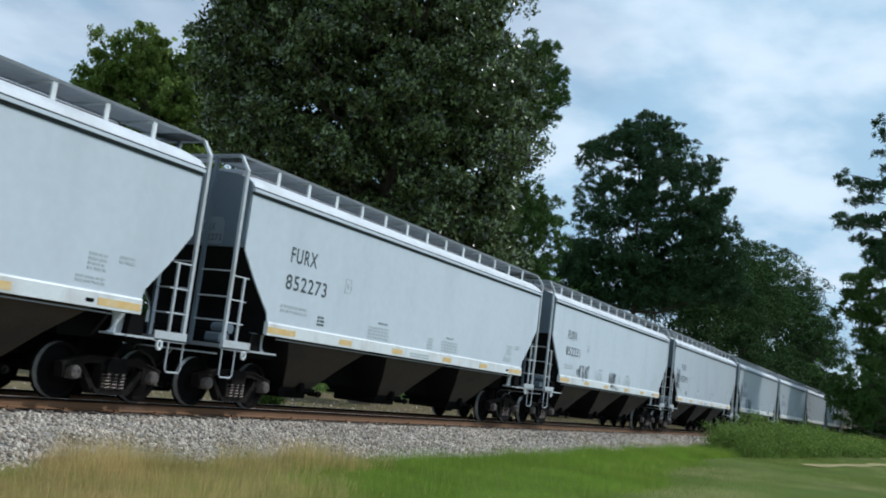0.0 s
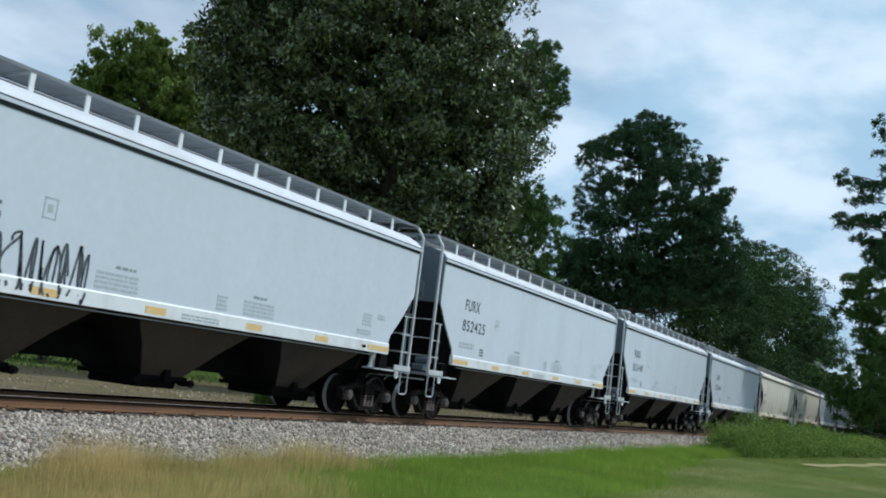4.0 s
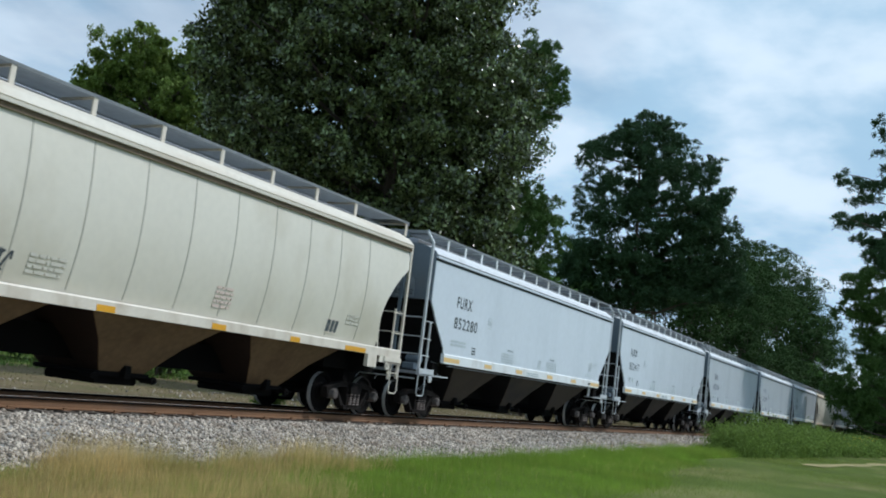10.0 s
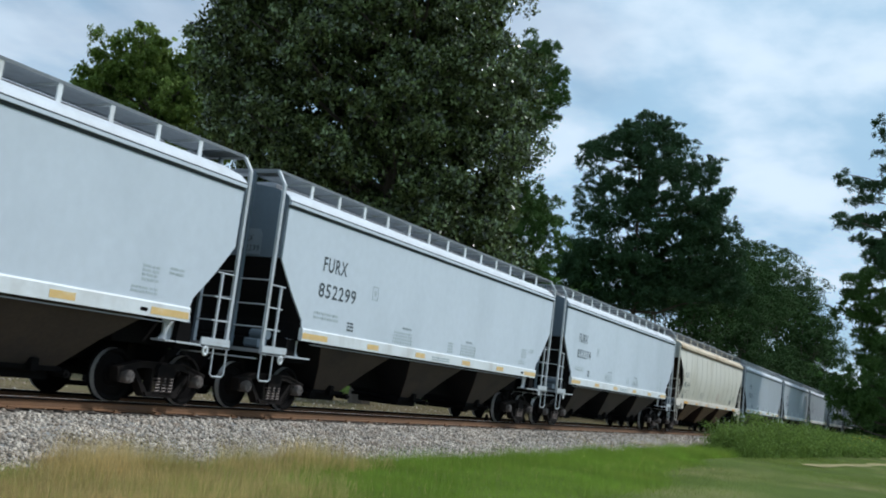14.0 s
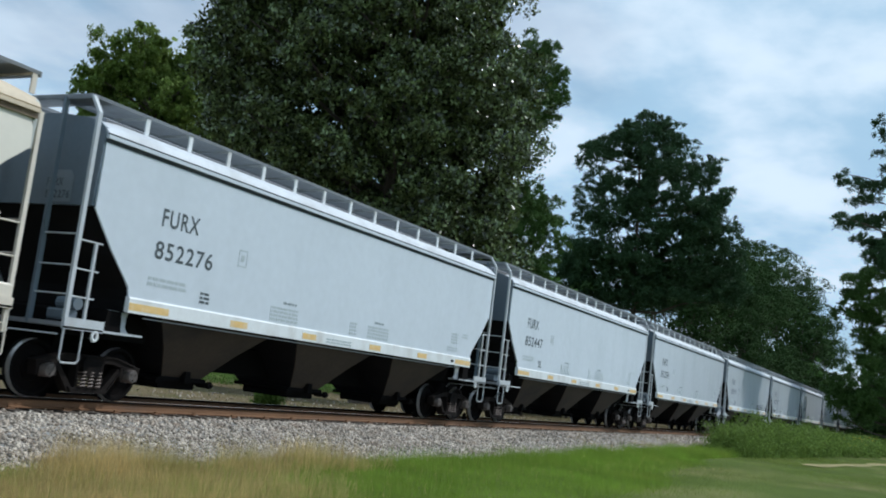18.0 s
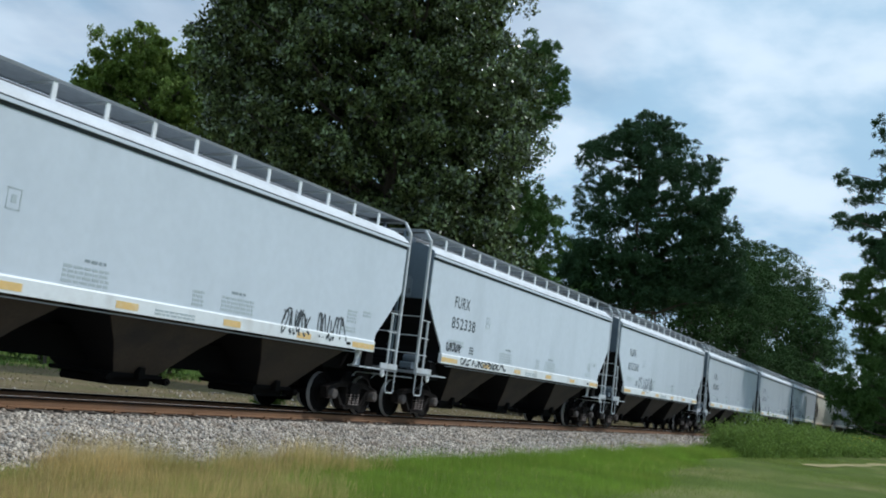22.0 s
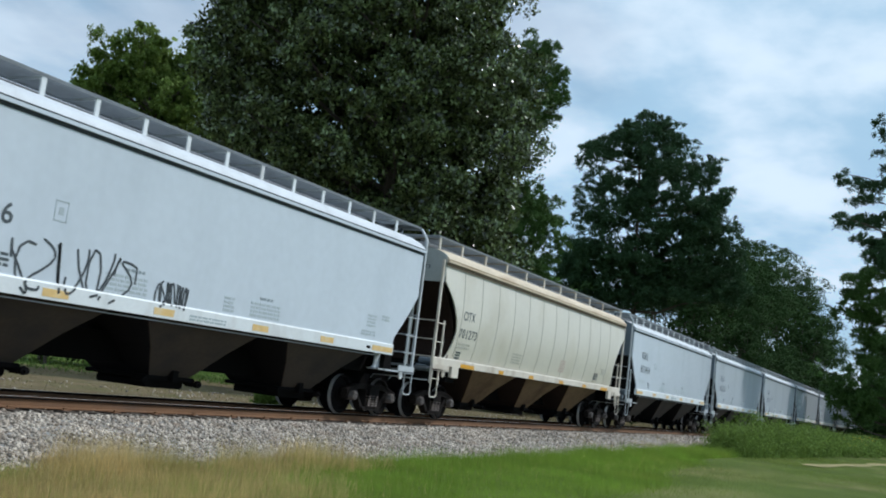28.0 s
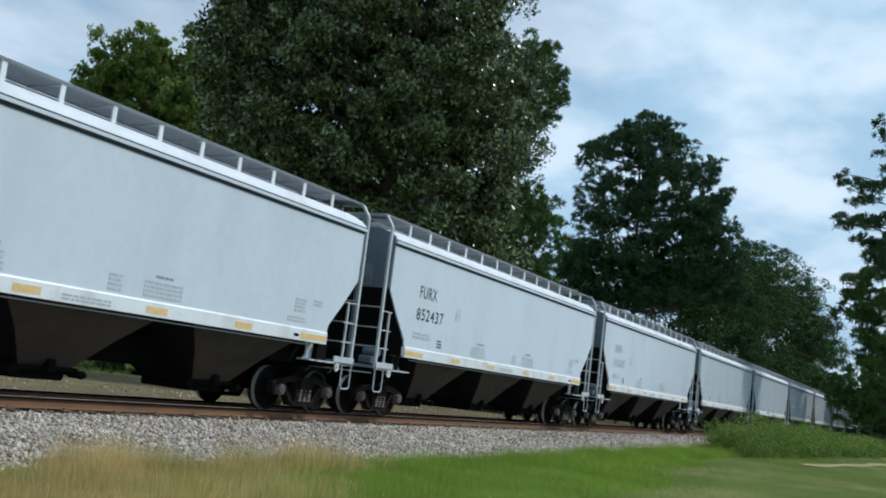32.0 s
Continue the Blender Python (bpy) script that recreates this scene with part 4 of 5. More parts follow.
def wheelset_mesh():
    s = Shape()
    prof = [(0.09, -0.80), (0.20, -0.80), (0.215, -0.76), (0.36, -0.735), (0.40, -0.80), (0.452, -0.80), (0.457, -0.73), (0.457, -0.712), (0.483, -0.70), (0.483, -0.672), (0.40, -0.672),
            (0.36, -0.69), (0.20, -0.715), (0.10, -0.69)]
    for side in (-1, 1):
        s.lathe([(r, y * (1 if side < 0 else -1)) for r, y in prof], 28)
    s.lathe([(0.075, -1.10), (0.085, -0.7), (0.08, 0), (0.085, 0.7), (0.075, 1.10)], 12)
    me = mesh_of("wheelset", s, WHEEL, True)
    me.materials.append(TREAD)
    for p in me.polygons:
        if all(math.hypot(me.vertices[i].co.x, me.vertices[i].co.z) > 0.45 and abs(me.vertices[i].co.y) > 0.71 for i in p.vertices) and abs(p.normal.y) < 0.7:
            p.material_index = 1
    return me


def arc(cx, cz, r, a0, a1, n):
    return [(cx + r * math.cos(radians(a0 + (a1 - a0) * i / n)), cz + r * math.sin(radians(a0 + (a1 - a0) * i / n))) for i in range(n + 1)]


def side_frame_mesh():
    """Cast side frame: arched top member, dropped bottom member, columns, pedestal jaws, ribs."""
    s = Shape()
    y0, y1 = -0.09, 0.09
    s.prism([(-1.10, 0.585), (-0.95, 0.63), (-0.55, 0.715), (-0.2, 0.735), (0.2, 0.735), (0.55, 0.715), (0.95, 0.63), (1.10, 0.585), (1.10, 0.50), (0.92, 0.53), (0.52, 0.625), (-0.52, 0.625), (-0.92, 0.53), (-1.10, 0.50)], y0 * 0.7, y1 * 0.7)
    s.prism([(-1.12, 0.60), (-0.55, 0.745), (0.55, 0.745), (1.12, 0.60), (1.12, 0.575), (0.55, 0.715), (-0.55, 0.715), (-1.12, 0.575)], y0, y1)
    for k in (-1, 1):
        s.prism([(k * 0.72, 0.54), (k * 0.62, 0.56), (k * 0.31, 0.20), (k * 0.37, 0.13)], y0 * 0.8, y1 * 0.8)
        s.prism([(k * 0.735, 0.56), (k * 0.71, 0.56), (k * 0.39, 0.14), (k * 0.41, 0.13)], y0, y1)
        s.prism([(k * 0.285, 0.63), (k * 0.23, 0.63), (k * 0.23, 0.18), (k * 0.285, 0.18)], y0, y1)
        s.prism([(k * 1.11, 0.59), (k * 1.04, 0.61), (k * 1.03, 0.36), (k * 1.08, 0.36)], y0, y1)
        s.prism([(k * 0.735, 0.59), (k * 0.67, 0.60), (k * 0.68, 0.36), (k * 0.735, 0.38)], y0, y1)
        s.box(k * 0.889 - 0.16, k * 0.889 + 0.16, y0 * 1.1, y1 * 1.1, 0.545, 0.60)
    s.prism([(-0.42, 0.215), (0.42, 0.215), (0.36, 0.13), (-0.36, 0.13)], y0 * 1.25, y1 * 1.25)
    s.box(-0.24, 0.24, y0 * 1.15, y0 * 0.9, 0.52, 0.60)
    return mesh_of("side_frame", s, FRAME)


def spring_mesh():
    s = Shape()
    pts = []
    for i in range(61):
        a = math.tau * 5.5 * i / 60
        pts.append((0.078 * math.cos(a), 0.078 * math.sin(a), 0.205 + 0.30 * i / 60))
    s.tube(pts, 0.019, 5)
    return mesh_of("spring", s, SPRING, True)


def bearing_mesh():
    s = Shape().lathe([(0.03, -0.17), (0.10, -0.165), (0.115, -0.14), (0.115, 0.06), (0.09, 0.08)], 16)
    for j in range(3):
        a = math.tau * j / 3 + 0.5
        s.lathe([(0.001, -0.185), (0.02, -0.185), (0.02, -0.16), (0.001, -0.16)], 6, (0.06 * math.cos(a), 0, 0.06 * math.sin(a)))
    return mesh_of("bearing_cap", s, CAP, True)


MESH = {}


def add_truck(car, x):
    """A two-axle truck: bolster, side frames, springs, bearing caps, wheelsets."""
    if not MESH:
        MESH.update(wheel=wheelset_mesh(), frame=side_frame_mesh(), spring=spring_mesh(), cap=bearing_mesh())
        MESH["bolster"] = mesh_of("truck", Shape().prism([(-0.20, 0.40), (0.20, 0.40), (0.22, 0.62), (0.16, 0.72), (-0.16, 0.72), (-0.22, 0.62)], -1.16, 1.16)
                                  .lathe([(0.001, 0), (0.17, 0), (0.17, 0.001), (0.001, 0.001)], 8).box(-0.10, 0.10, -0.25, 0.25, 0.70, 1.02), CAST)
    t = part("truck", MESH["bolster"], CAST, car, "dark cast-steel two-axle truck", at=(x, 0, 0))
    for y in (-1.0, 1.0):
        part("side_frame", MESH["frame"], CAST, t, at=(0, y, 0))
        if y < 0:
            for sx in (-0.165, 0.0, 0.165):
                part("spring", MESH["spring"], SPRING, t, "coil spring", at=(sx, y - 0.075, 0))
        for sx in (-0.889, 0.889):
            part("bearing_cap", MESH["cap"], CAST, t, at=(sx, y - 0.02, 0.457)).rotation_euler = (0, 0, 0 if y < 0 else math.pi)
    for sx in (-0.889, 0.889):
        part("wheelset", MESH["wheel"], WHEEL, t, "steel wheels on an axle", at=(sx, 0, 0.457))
    return t


def side_y(style, z):
    if style == "grey":
        return -HALF
    q = min(1, max(0, (z - 1.62) / (4.10 - 1.62)))
    return -(1.585 - 0.20 * max(0, 0.58 - q) ** 2 / 0.336 - 0.075 * max(0, q - 0.58) ** 2 / 0.176)


def side_outline(style, z):
    """Half length of the side sheet at the height z."""
    if style == "grey":
        pts = [(1.76, 6.57), (1.93, 6.62), (2.42, 7.08), (3.02, 7.56), (4.2, 7.56)]
        for (a, xa), (b, xb) in zip(pts, pts[1:]):
            if z <= b:
                return xa + (xb - xa) * (z - a) / (b - a)
        return 7.56
    pts = [(1.62, 7.42), (1.8, 7.30), (2.1, 7.17), (2.4, 7.12), (2.7, 7.22), (3.0, 7.42), (3.3, 7.70), (3.62, 8.12), (4.3, 8.14)]
    for (a, xa), (b, xb) in zip(pts, pts[1:]):
        if z <= b:
            return xa + (xb - xa) * (z - a) / (b - a)
    return 8.14


def build_car(style):
    grey = style == "grey"
    length = GREY_LENGTH if grey else CREAM_LENGTH
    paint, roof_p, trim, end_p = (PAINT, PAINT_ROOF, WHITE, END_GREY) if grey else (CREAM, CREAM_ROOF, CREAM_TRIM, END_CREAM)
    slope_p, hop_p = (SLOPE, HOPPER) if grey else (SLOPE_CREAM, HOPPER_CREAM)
    lad = POST if grey else CREAM_TRIM
    car = empty("hopper_car")
    top = 7.56 if grey else 8.14
    z_sill0, z_sill1 = (1.50, 1.76) if grey else (1.45, 1.65)
    sill_half = 6.57 if grey else 8.25
    truck_x = 6.68 if grey else 7.05
    post_x = 7.75 if grey else 8.25
    z_low = 1.76 if grey else 1.62
    # sides
    for k in (1, -1):
        zs = sorted(set([z_low + (4.20 - z_low) * i / 18 for i in range(19)] + ([3.02, 1.93] if grey else [])))
        nx = 1 if grey else 18
        v, f = [], []
        for z in zs:
            h = side_outline(style, z)
            for i in range(nx + 1):
                v.append((-h + 2 * h * i / nx, k * side_y(style, z), z))
        w = nx + 1
        for j in range(len(zs) - 1):
            for i in range(nx):
                f.append((j * w + i, j * w + i + 1, (j + 1) * w + i + 1, (j + 1) * w + i))
        m = len(v)
        v += [(x, y + (0.03 if y < 0 else -0.03), z) for x, y, z in v]
        f += [tuple(i + m for i in reversed(q)) for q in f]
        rim = [j * w for j in range(len(zs))] + [(len(zs) - 1) * w + i for i in range(1, w)] + [j * w + nx for j in range(len(zs) - 2, -1, -1)] + [i for i in range(nx - 1, 0, -1)]
        f += [(rim[i], rim[(i + 1) % len(rim)], rim[(i + 1) % len(rim)] + m, rim[i] + m) for i in range(len(rim))]
        panel = part("side_panel", Shape().add(v, f), paint, car, smooth=True)
        if k > 0 and not grey:
            for i in range(12):
                x = -6.96 + 1.20 * i
                s = Shape()
                zz = [1.70 + 2.4 * j / 10 for j in range(11)]
                zz = [z for z in zz if abs(x) < side_outline(style, z) - 0.1]
                s.loft([[(x - 0.012, side_y(style, z) - 0.006, z), (x + 0.012, side_y(style, z) - 0.006, z), (x + 0.012, side_y(style, z) + 0.02, z), (x - 0.012, side_y(style, z) + 0.02, z)] for z in zz])
                part("seam", s, SEAM, panel)
        # chord and eave
        y = -k * HALF
        o = -k
        s = Shape()
        lx = top + 0.02
        s.loft([[(x, y - o * 0.02, 4.15), (x, y + o * 0.055, 4.15), (x, y + o * 0.055, 4.212), (x, y - o * 0.02, 4.212)] for x in (-lx, lx)])
        part("top_chord", s, paint if grey else roof_p, car)
        # dark strips that paint in the shadow line along chord and roof edge
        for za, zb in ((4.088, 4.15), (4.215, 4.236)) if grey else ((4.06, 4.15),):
            part("drip_seam", Shape().loft([[(x, y + o * 0.004, za), (x, y + o * (0.012 if za < 4.2 else 0.056), za), (x, y + o * (0.012 if za < 4.2 else 0.056), zb), (x, y + o * 0.004, zb)] for x in (-lx, lx)]), SEAM_SHADE if grey else SEAM_SHADE_BROWN, car, "dark seam below the roof, its shade painted in")
        # sill
        s = Shape()
        yy = y if grey else -k * 1.50
        s.loft([[(x, yy + o * 0.035, z_sill0), (x, yy + o * 0.035, z_sill1 - 0.03), (x, yy + o * 0.02, z_sill1), (x, yy - o * 0.06, z_sill1), (x, yy - o * 0.06, z_sill0 + 0.02), (x, yy - o * 0.03, z_sill0)] for x in (-sill_half, sill_half)])
        sill = part("side_sill", s, trim, car, "white side sill with amber reflectors" if grey else "cream side sill with orange reflectors")
        if grey:
            part("sill_flange", Shape().box(-6.1, 6.1, min(-k * 1.50, -k * 1.46), max(-k * 1.50, -k * 1.46), 1.435, 1.458), GRATE, sill, "thin grey flange below the sill")
        marks = [(-6.56, -5.62), (-3.95, -3.45), (-1.6, -1.1), (1.1, 1.6), (3.45, 3.95), (5.60, 6.54)] if grey else [(-6.62, -5.75), (-4.0, -3.65), (-1.6, -1.2), (1.2, 1.6), (3.65, 4.0), (5.75, 6.62)]
        for a, b in marks:
            if grey:
                s = Shape().box(a, b, yy + o * 0.035, yy + o * 0.040, 1.545, 1.665)
            else:
                s = Shape().box(a, b, yy + o * 0.035, yy + o * 0.040, 1.455, 1.56)
            part("reflector", s, AMBER if grey else ORANGE, sill)
        if grey:
            part("sill_slot", Shape().box(5.34, 5.53, min(yy + o * 0.0355, yy + o * 0.038), max(yy + o * 0.0355, yy + o * 0.038), 1.57, 1.635, 0.028), UNDER, sill, "dark oval slot")
        if not grey:
            for e in (-1, 1):
                part("jacking_pad", Shape().box(e * 6.95 - 0.20, e * 6.95 + 0.20, yy - 0.05, yy + 0.05, 1.16, 1.45, 0.02), trim, sill)
    # roof
    sec = [(-1.595, 4.232), (-1.57, 4.33), (-1.43, 4.45), (-1.15, 4.53), (-0.6, 4.60), (0, 4.62), (0.6, 4.60), (1.15, 4.53), (1.43, 4.45), (1.57, 4.33), (1.595, 4.232)]
    s = Shape()
    rings = []
    for x, drop in ((-top - 0.02, 0.06), (-top + 0.5, 0.0), (top - 0.5, 0.0), (top + 0.02, 0.06)):
        rings.append([(x, y, z - drop * (z > 4.3)) for y, z in sec] + [(x, 1.5, 4.18), (x, -1.5, 4.18)])
    s.loft(rings)
    part("roof", s, roof_p, car, smooth=True)
    # long hatch with its rim
    s = Shape()
    s.loft([[(x, -0.36, 4.60), (x, -0.38, 4.78), (x, -0.25, 4.83), (x, 0.25, 4.83), (x, 0.38, 4.78), (x, 0.36, 4.60)] for x in (-top + 1.0, top - 1.0)])
    hatch = part("roof_hatch", s, GRATE, car, "long grey loading hatch on the roof")
    nb = 13 if grey else 9
    # running boards and brackets
    rb = post_x if grey else top + 0.15
    zr = 4.80
    for k in (-1, 1):
        prof = [(1.31, zr - 0.025), (1.31, zr + 0.03), (1.29, zr + 0.03), (1.285, zr + 0.012), (0.47, zr + 0.012), (0.465, zr + 0.03), (0.45, zr + 0.03), (0.45, zr - 0.025), (0.47, zr - 0.02), (0.48, zr), (1.28, zr), (1.29, zr - 0.02)]
        s = Shape().loft([[(x, k * a, b) for a, b in prof] for x in (-rb, rb)])
        board = part("running_board", s, BOARD, car, "grey grating running board")
        for i in range(nb + (0 if grey else 2)):
            if grey:
                x = -6.5 + 13.0 * i / (nb - 1)
            else:
                x = (-7.62 + 1.58 * (i - 0.5) if 0 < i < nb + 1 else (-8.2, 8.2)[i > 0])
                if not -8.3 < x < 8.3:
                    continue
            y = k * 1.30
            zb = 4.47
            part("bracket", Shape().box(x - 0.045, x + 0.045, min(y, y - k * 0.03), max(y, y - k * 0.03), zb, zr + 0.01).box(x - 0.02, x + 0.02, min(k * 0.5, y), max(k * 0.5, y), zr - 0.045, zr - 0.004), trim, board)
    for e in (-1, 1):
        s = Shape().box(min(e * rb, e * (rb - 0.5)), max(e * rb, e * (rb - 0.5)), -1.30, 1.30, zr - 0.012, zr)
        s.box(min(e * rb, e * (rb + 0.02)), max(e * rb, e * (rb + 0.02)), -1.30, 1.30, zr - 0.05, zr + 0.03)
        part("crossover", s, BOARD, car, "grey grating crossover walk at the end")
    # ends: upright sheet, corner strips, slope sheet
    end_z = 3.06 if grey else 3.62
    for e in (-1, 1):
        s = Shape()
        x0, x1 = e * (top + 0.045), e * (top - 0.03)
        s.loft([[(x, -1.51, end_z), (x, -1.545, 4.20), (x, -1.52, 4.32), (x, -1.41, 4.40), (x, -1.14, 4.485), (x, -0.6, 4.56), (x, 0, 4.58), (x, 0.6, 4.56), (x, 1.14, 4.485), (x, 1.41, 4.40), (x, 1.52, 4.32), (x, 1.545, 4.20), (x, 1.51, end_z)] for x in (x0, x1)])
        part("end_sheet", s, end_p, car, "grey end sheet with its shade painted in")
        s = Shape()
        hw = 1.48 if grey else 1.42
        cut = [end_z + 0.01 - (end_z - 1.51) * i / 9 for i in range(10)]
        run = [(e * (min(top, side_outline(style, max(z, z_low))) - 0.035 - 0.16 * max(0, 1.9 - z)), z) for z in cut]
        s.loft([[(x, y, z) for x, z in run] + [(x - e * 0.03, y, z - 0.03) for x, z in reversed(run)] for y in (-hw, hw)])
        part("slope_sheet", s, slope_p, car, "sloping end sheet with its shade painted dark")
        # corner posts, ladders
        ys = 1.50
        for k in (-1, 1):
            y = k * ys
            s = Shape()
            if grey:
                path = [(e * post_x, y, 1.12), (e * post_x, y, 4.52), (e * post_x, k * 1.31, 4.80)]
            else:
                path = [(e * post_x, y, 0.95), (e * post_x, y, 4.20)]
            for p, q in zip(path, path[1:]):
                s.loft([[(px + dx, py + dy, pz) for dx, dy in ((-0.036, -0.028), (0.036, -0.028), (0.036, 0.028), (-0.036, 0.028))] for px, py, pz in (p, q)])
            post = part("corner_post", s, lad, car, "pale grey corner post")
            s = Shape()
            px = e * (post_x - 0.37) if grey else e * (post_x - 0.42)
            s.box(px - 0.023, px + 0.023, y - 0.02, y + 0.02, 1.15 if grey else 0.92, 2.50 if grey else 2.62)
            part("ladder_stile", s, lad, post)
            for z in ((1.62, 2.05, 2.50) if grey else (1.08, 1.56, 2.04, 2.53)):
                part("rung", Shape().tube([(e * (post_x + 0.02), y - k * -0.01, z), (e * (post_x - 0.50), y, z - 0.005)], 0.014, 6), lad, post)
        # end ladder next to the corner
        y2 = -0.72
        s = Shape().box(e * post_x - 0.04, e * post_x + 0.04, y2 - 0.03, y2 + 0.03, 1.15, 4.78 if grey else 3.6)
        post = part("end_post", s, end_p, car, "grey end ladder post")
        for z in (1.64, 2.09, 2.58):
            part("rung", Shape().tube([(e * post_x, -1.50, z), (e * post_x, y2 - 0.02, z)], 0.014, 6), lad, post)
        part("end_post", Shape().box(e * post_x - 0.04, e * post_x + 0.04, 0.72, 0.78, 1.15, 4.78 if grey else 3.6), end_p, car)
        # platform, side steps, tow ring
        zp0, zp1 = (1.12, 1.24) if grey else (1.30, 1.40)
        s = Shape()
        s.box(min(e * post_x, e * (post_x - 0.62)) - 0.03, max(e * post_x, e * (post_x - 0.62)) + 0.03, -1.53, 1.53, zp0 + 0.02, zp1 - 0.03)
        part("end_platform", s, GRATE, car, "grey end platform")
        for k in (-1, 1):
            y = k * 1.53
            xa, xb = e * (post_x + 0.05), e * (6.35 if grey else 7.5)
            lo, hi = min(xa, xb), max(xa, xb)
            s = Shape().box(lo, hi, min(y, y + k * 0.03), max(y, y + k * 0.03), zp0, zp0 + 0.035)
            s.box(min(xa, e * (post_x - 0.75)), max(xa, e * (post_x - 0.75)), min(y, y + k * 0.03), max(y, y + k * 0.03), zp0 - 0.01, zp1 + 0.05)
            if grey:
                # waisted bolster web, set back behind the sill
                web = [(6.15, 0.035), (6.79, 0.035), (6.69, 0.07), (6.64, 0.14), (6.64, 0.31), (6.70, 0.39), (6.23, 0.39), (6.28, 0.31), (6.28, 0.14), (6.23, 0.07)]
                s.prism([(e * x, zp0 + z) for x, z in web], min(k * 1.26, k * 1.29), max(k * 1.26, k * 1.29))
                s.box(min(e * 6.10, e * 6.95), max(e * 6.10, e * 6.95), min(k * 1.20, k * 1.53), max(k * 1.20, k * 1.53), zp0 + 0.005, zp0 + 0.034)
            else:
                s.prism([(e * 7.3, zp0), (e * 8.0, zp0), (e * 8.0, 1.46), (e * 7.3, 1.46)], min(y - k * 0.03, y), max(y - k * 0.03, y))
            plate = part("end_sill_plate", s, lad, car, "pale end sill plate with a tow ring")
            s = Shape()
            xr = e * (post_x - 0.60)
            ring = [(xr + 0.055 * math.cos(math.tau * i / 12), y + k * 0.015, zp0 - 0.07 + 0.075 * math.sin(math.tau * i / 12)) for i in range(13)]
            s.tube(ring, 0.026, 6)
            part("tow_ring", s, trim, plate)
            s = Shape()
            xs0, xs1 = e * (post_x + 0.02), e * (post_x - 0.36)
            zb = 0.60
            s.tube([(xs0, y, zp0 + 0.02), (xs0, y, zb + 0.05), (xs0 - e * 0.05, y, zb), (xs1 + e * 0.05, y, zb), (xs1, y, zb + 0.05), (xs1, y, zp0 + 0.02)], 0.016, 6)
            part("stirrup_step", s, lad, plate)
        # coupler, draft gear, hose, uncoupling lever
        s = Shape()
        s.box(min(e * (length / 2 - 0.12), e * 6.9), max(e * (length / 2 - 0.12), e * 6.9), -0.13, 0.13, 0.72, 1.0, 0.02)
        s.prism([(e * (length / 2 - 0.25), 0.70), (e * (length / 2 + 0.04), 0.74), (e * (length / 2 + 0.06), 1.0), (e * (length / 2 - 0.2), 1.03)], -0.17, 0.10)
        part("coupler", s, CAST, car, "dark cast coupler")
        s = Shape().tube([(e * (length / 2 - 0.45), -0.30, 0.95), (e * (length / 2 - 0.25), -0.33, 0.70), (e * (length / 2 - 0.05), -0.28, 0.45), (e * (length / 2), -0.22, 0.40)], 0.025, 6)
        part("brake_hose", s, UNDER, car)
        s = Shape().tube([(e * (post_x + 0.06), -1.45, 1.02), (e * (post_x + 0.08), -0.4, 1.02), (e * (post_x + 0.08), -0.3, 0.9)], 0.014, 5)
        part("uncoupling_lever", s, GALV, car)
    # brake gear on the end that meets the viewer last
    s = Shape().box(-post_x + 0.12, -post_x + 0.42, -1.28, -0.95, 1.25, 1.42, 0.03).lathe([(0.001, -0.2), (0.10, -0.2), (0.10, 0.2), (0.001, 0.2)], 12, (-post_x + 0.35, -1.15, 1.52))
    part("brake_valve", s, END_GREY, car, "grey brake valve on the end platform")
    ring = [(post_x - 0.28, -0.05 + 0.27 * math.cos(math.tau * i / 16), 2.35 + 0.27 * math.sin(math.tau * i / 16)) for i in range(17)]
    part("brake_wheel", Shape().tube(ring, 0.018, 5).tube([ring[0], ring[8]], 0.014, 5).tube([ring[4], ring[12]], 0.014, 5), SLOPE, car)
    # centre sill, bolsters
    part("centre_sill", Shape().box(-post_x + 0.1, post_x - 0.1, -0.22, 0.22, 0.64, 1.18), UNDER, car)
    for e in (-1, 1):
        # black box added above each truck, standing in for the deep shade there
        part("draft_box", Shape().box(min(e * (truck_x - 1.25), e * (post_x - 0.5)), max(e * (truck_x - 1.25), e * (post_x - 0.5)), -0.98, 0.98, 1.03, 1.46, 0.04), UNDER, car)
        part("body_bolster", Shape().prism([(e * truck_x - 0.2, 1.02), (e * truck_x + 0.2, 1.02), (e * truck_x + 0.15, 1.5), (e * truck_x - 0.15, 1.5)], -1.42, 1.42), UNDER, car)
    # three hopper bays
    bays = (-4.05, 0.0, 4.05)
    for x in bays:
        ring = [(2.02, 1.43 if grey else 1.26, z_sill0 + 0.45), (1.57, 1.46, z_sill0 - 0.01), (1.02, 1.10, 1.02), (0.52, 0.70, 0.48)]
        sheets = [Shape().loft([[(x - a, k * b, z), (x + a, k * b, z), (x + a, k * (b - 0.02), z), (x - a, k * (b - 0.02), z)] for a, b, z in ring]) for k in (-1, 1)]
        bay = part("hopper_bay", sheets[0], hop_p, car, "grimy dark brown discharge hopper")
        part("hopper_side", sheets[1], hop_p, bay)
        # faces turned from the sun get the near-black colour as painted shade
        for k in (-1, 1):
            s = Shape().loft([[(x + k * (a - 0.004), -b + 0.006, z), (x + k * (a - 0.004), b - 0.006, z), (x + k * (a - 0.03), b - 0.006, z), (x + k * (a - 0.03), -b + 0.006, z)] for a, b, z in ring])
            part("hopper_slope", s, slope_p, bay, "sloping hopper sheet with its shade painted black")
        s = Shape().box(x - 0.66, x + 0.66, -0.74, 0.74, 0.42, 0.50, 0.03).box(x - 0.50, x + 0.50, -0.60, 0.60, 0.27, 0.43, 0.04)
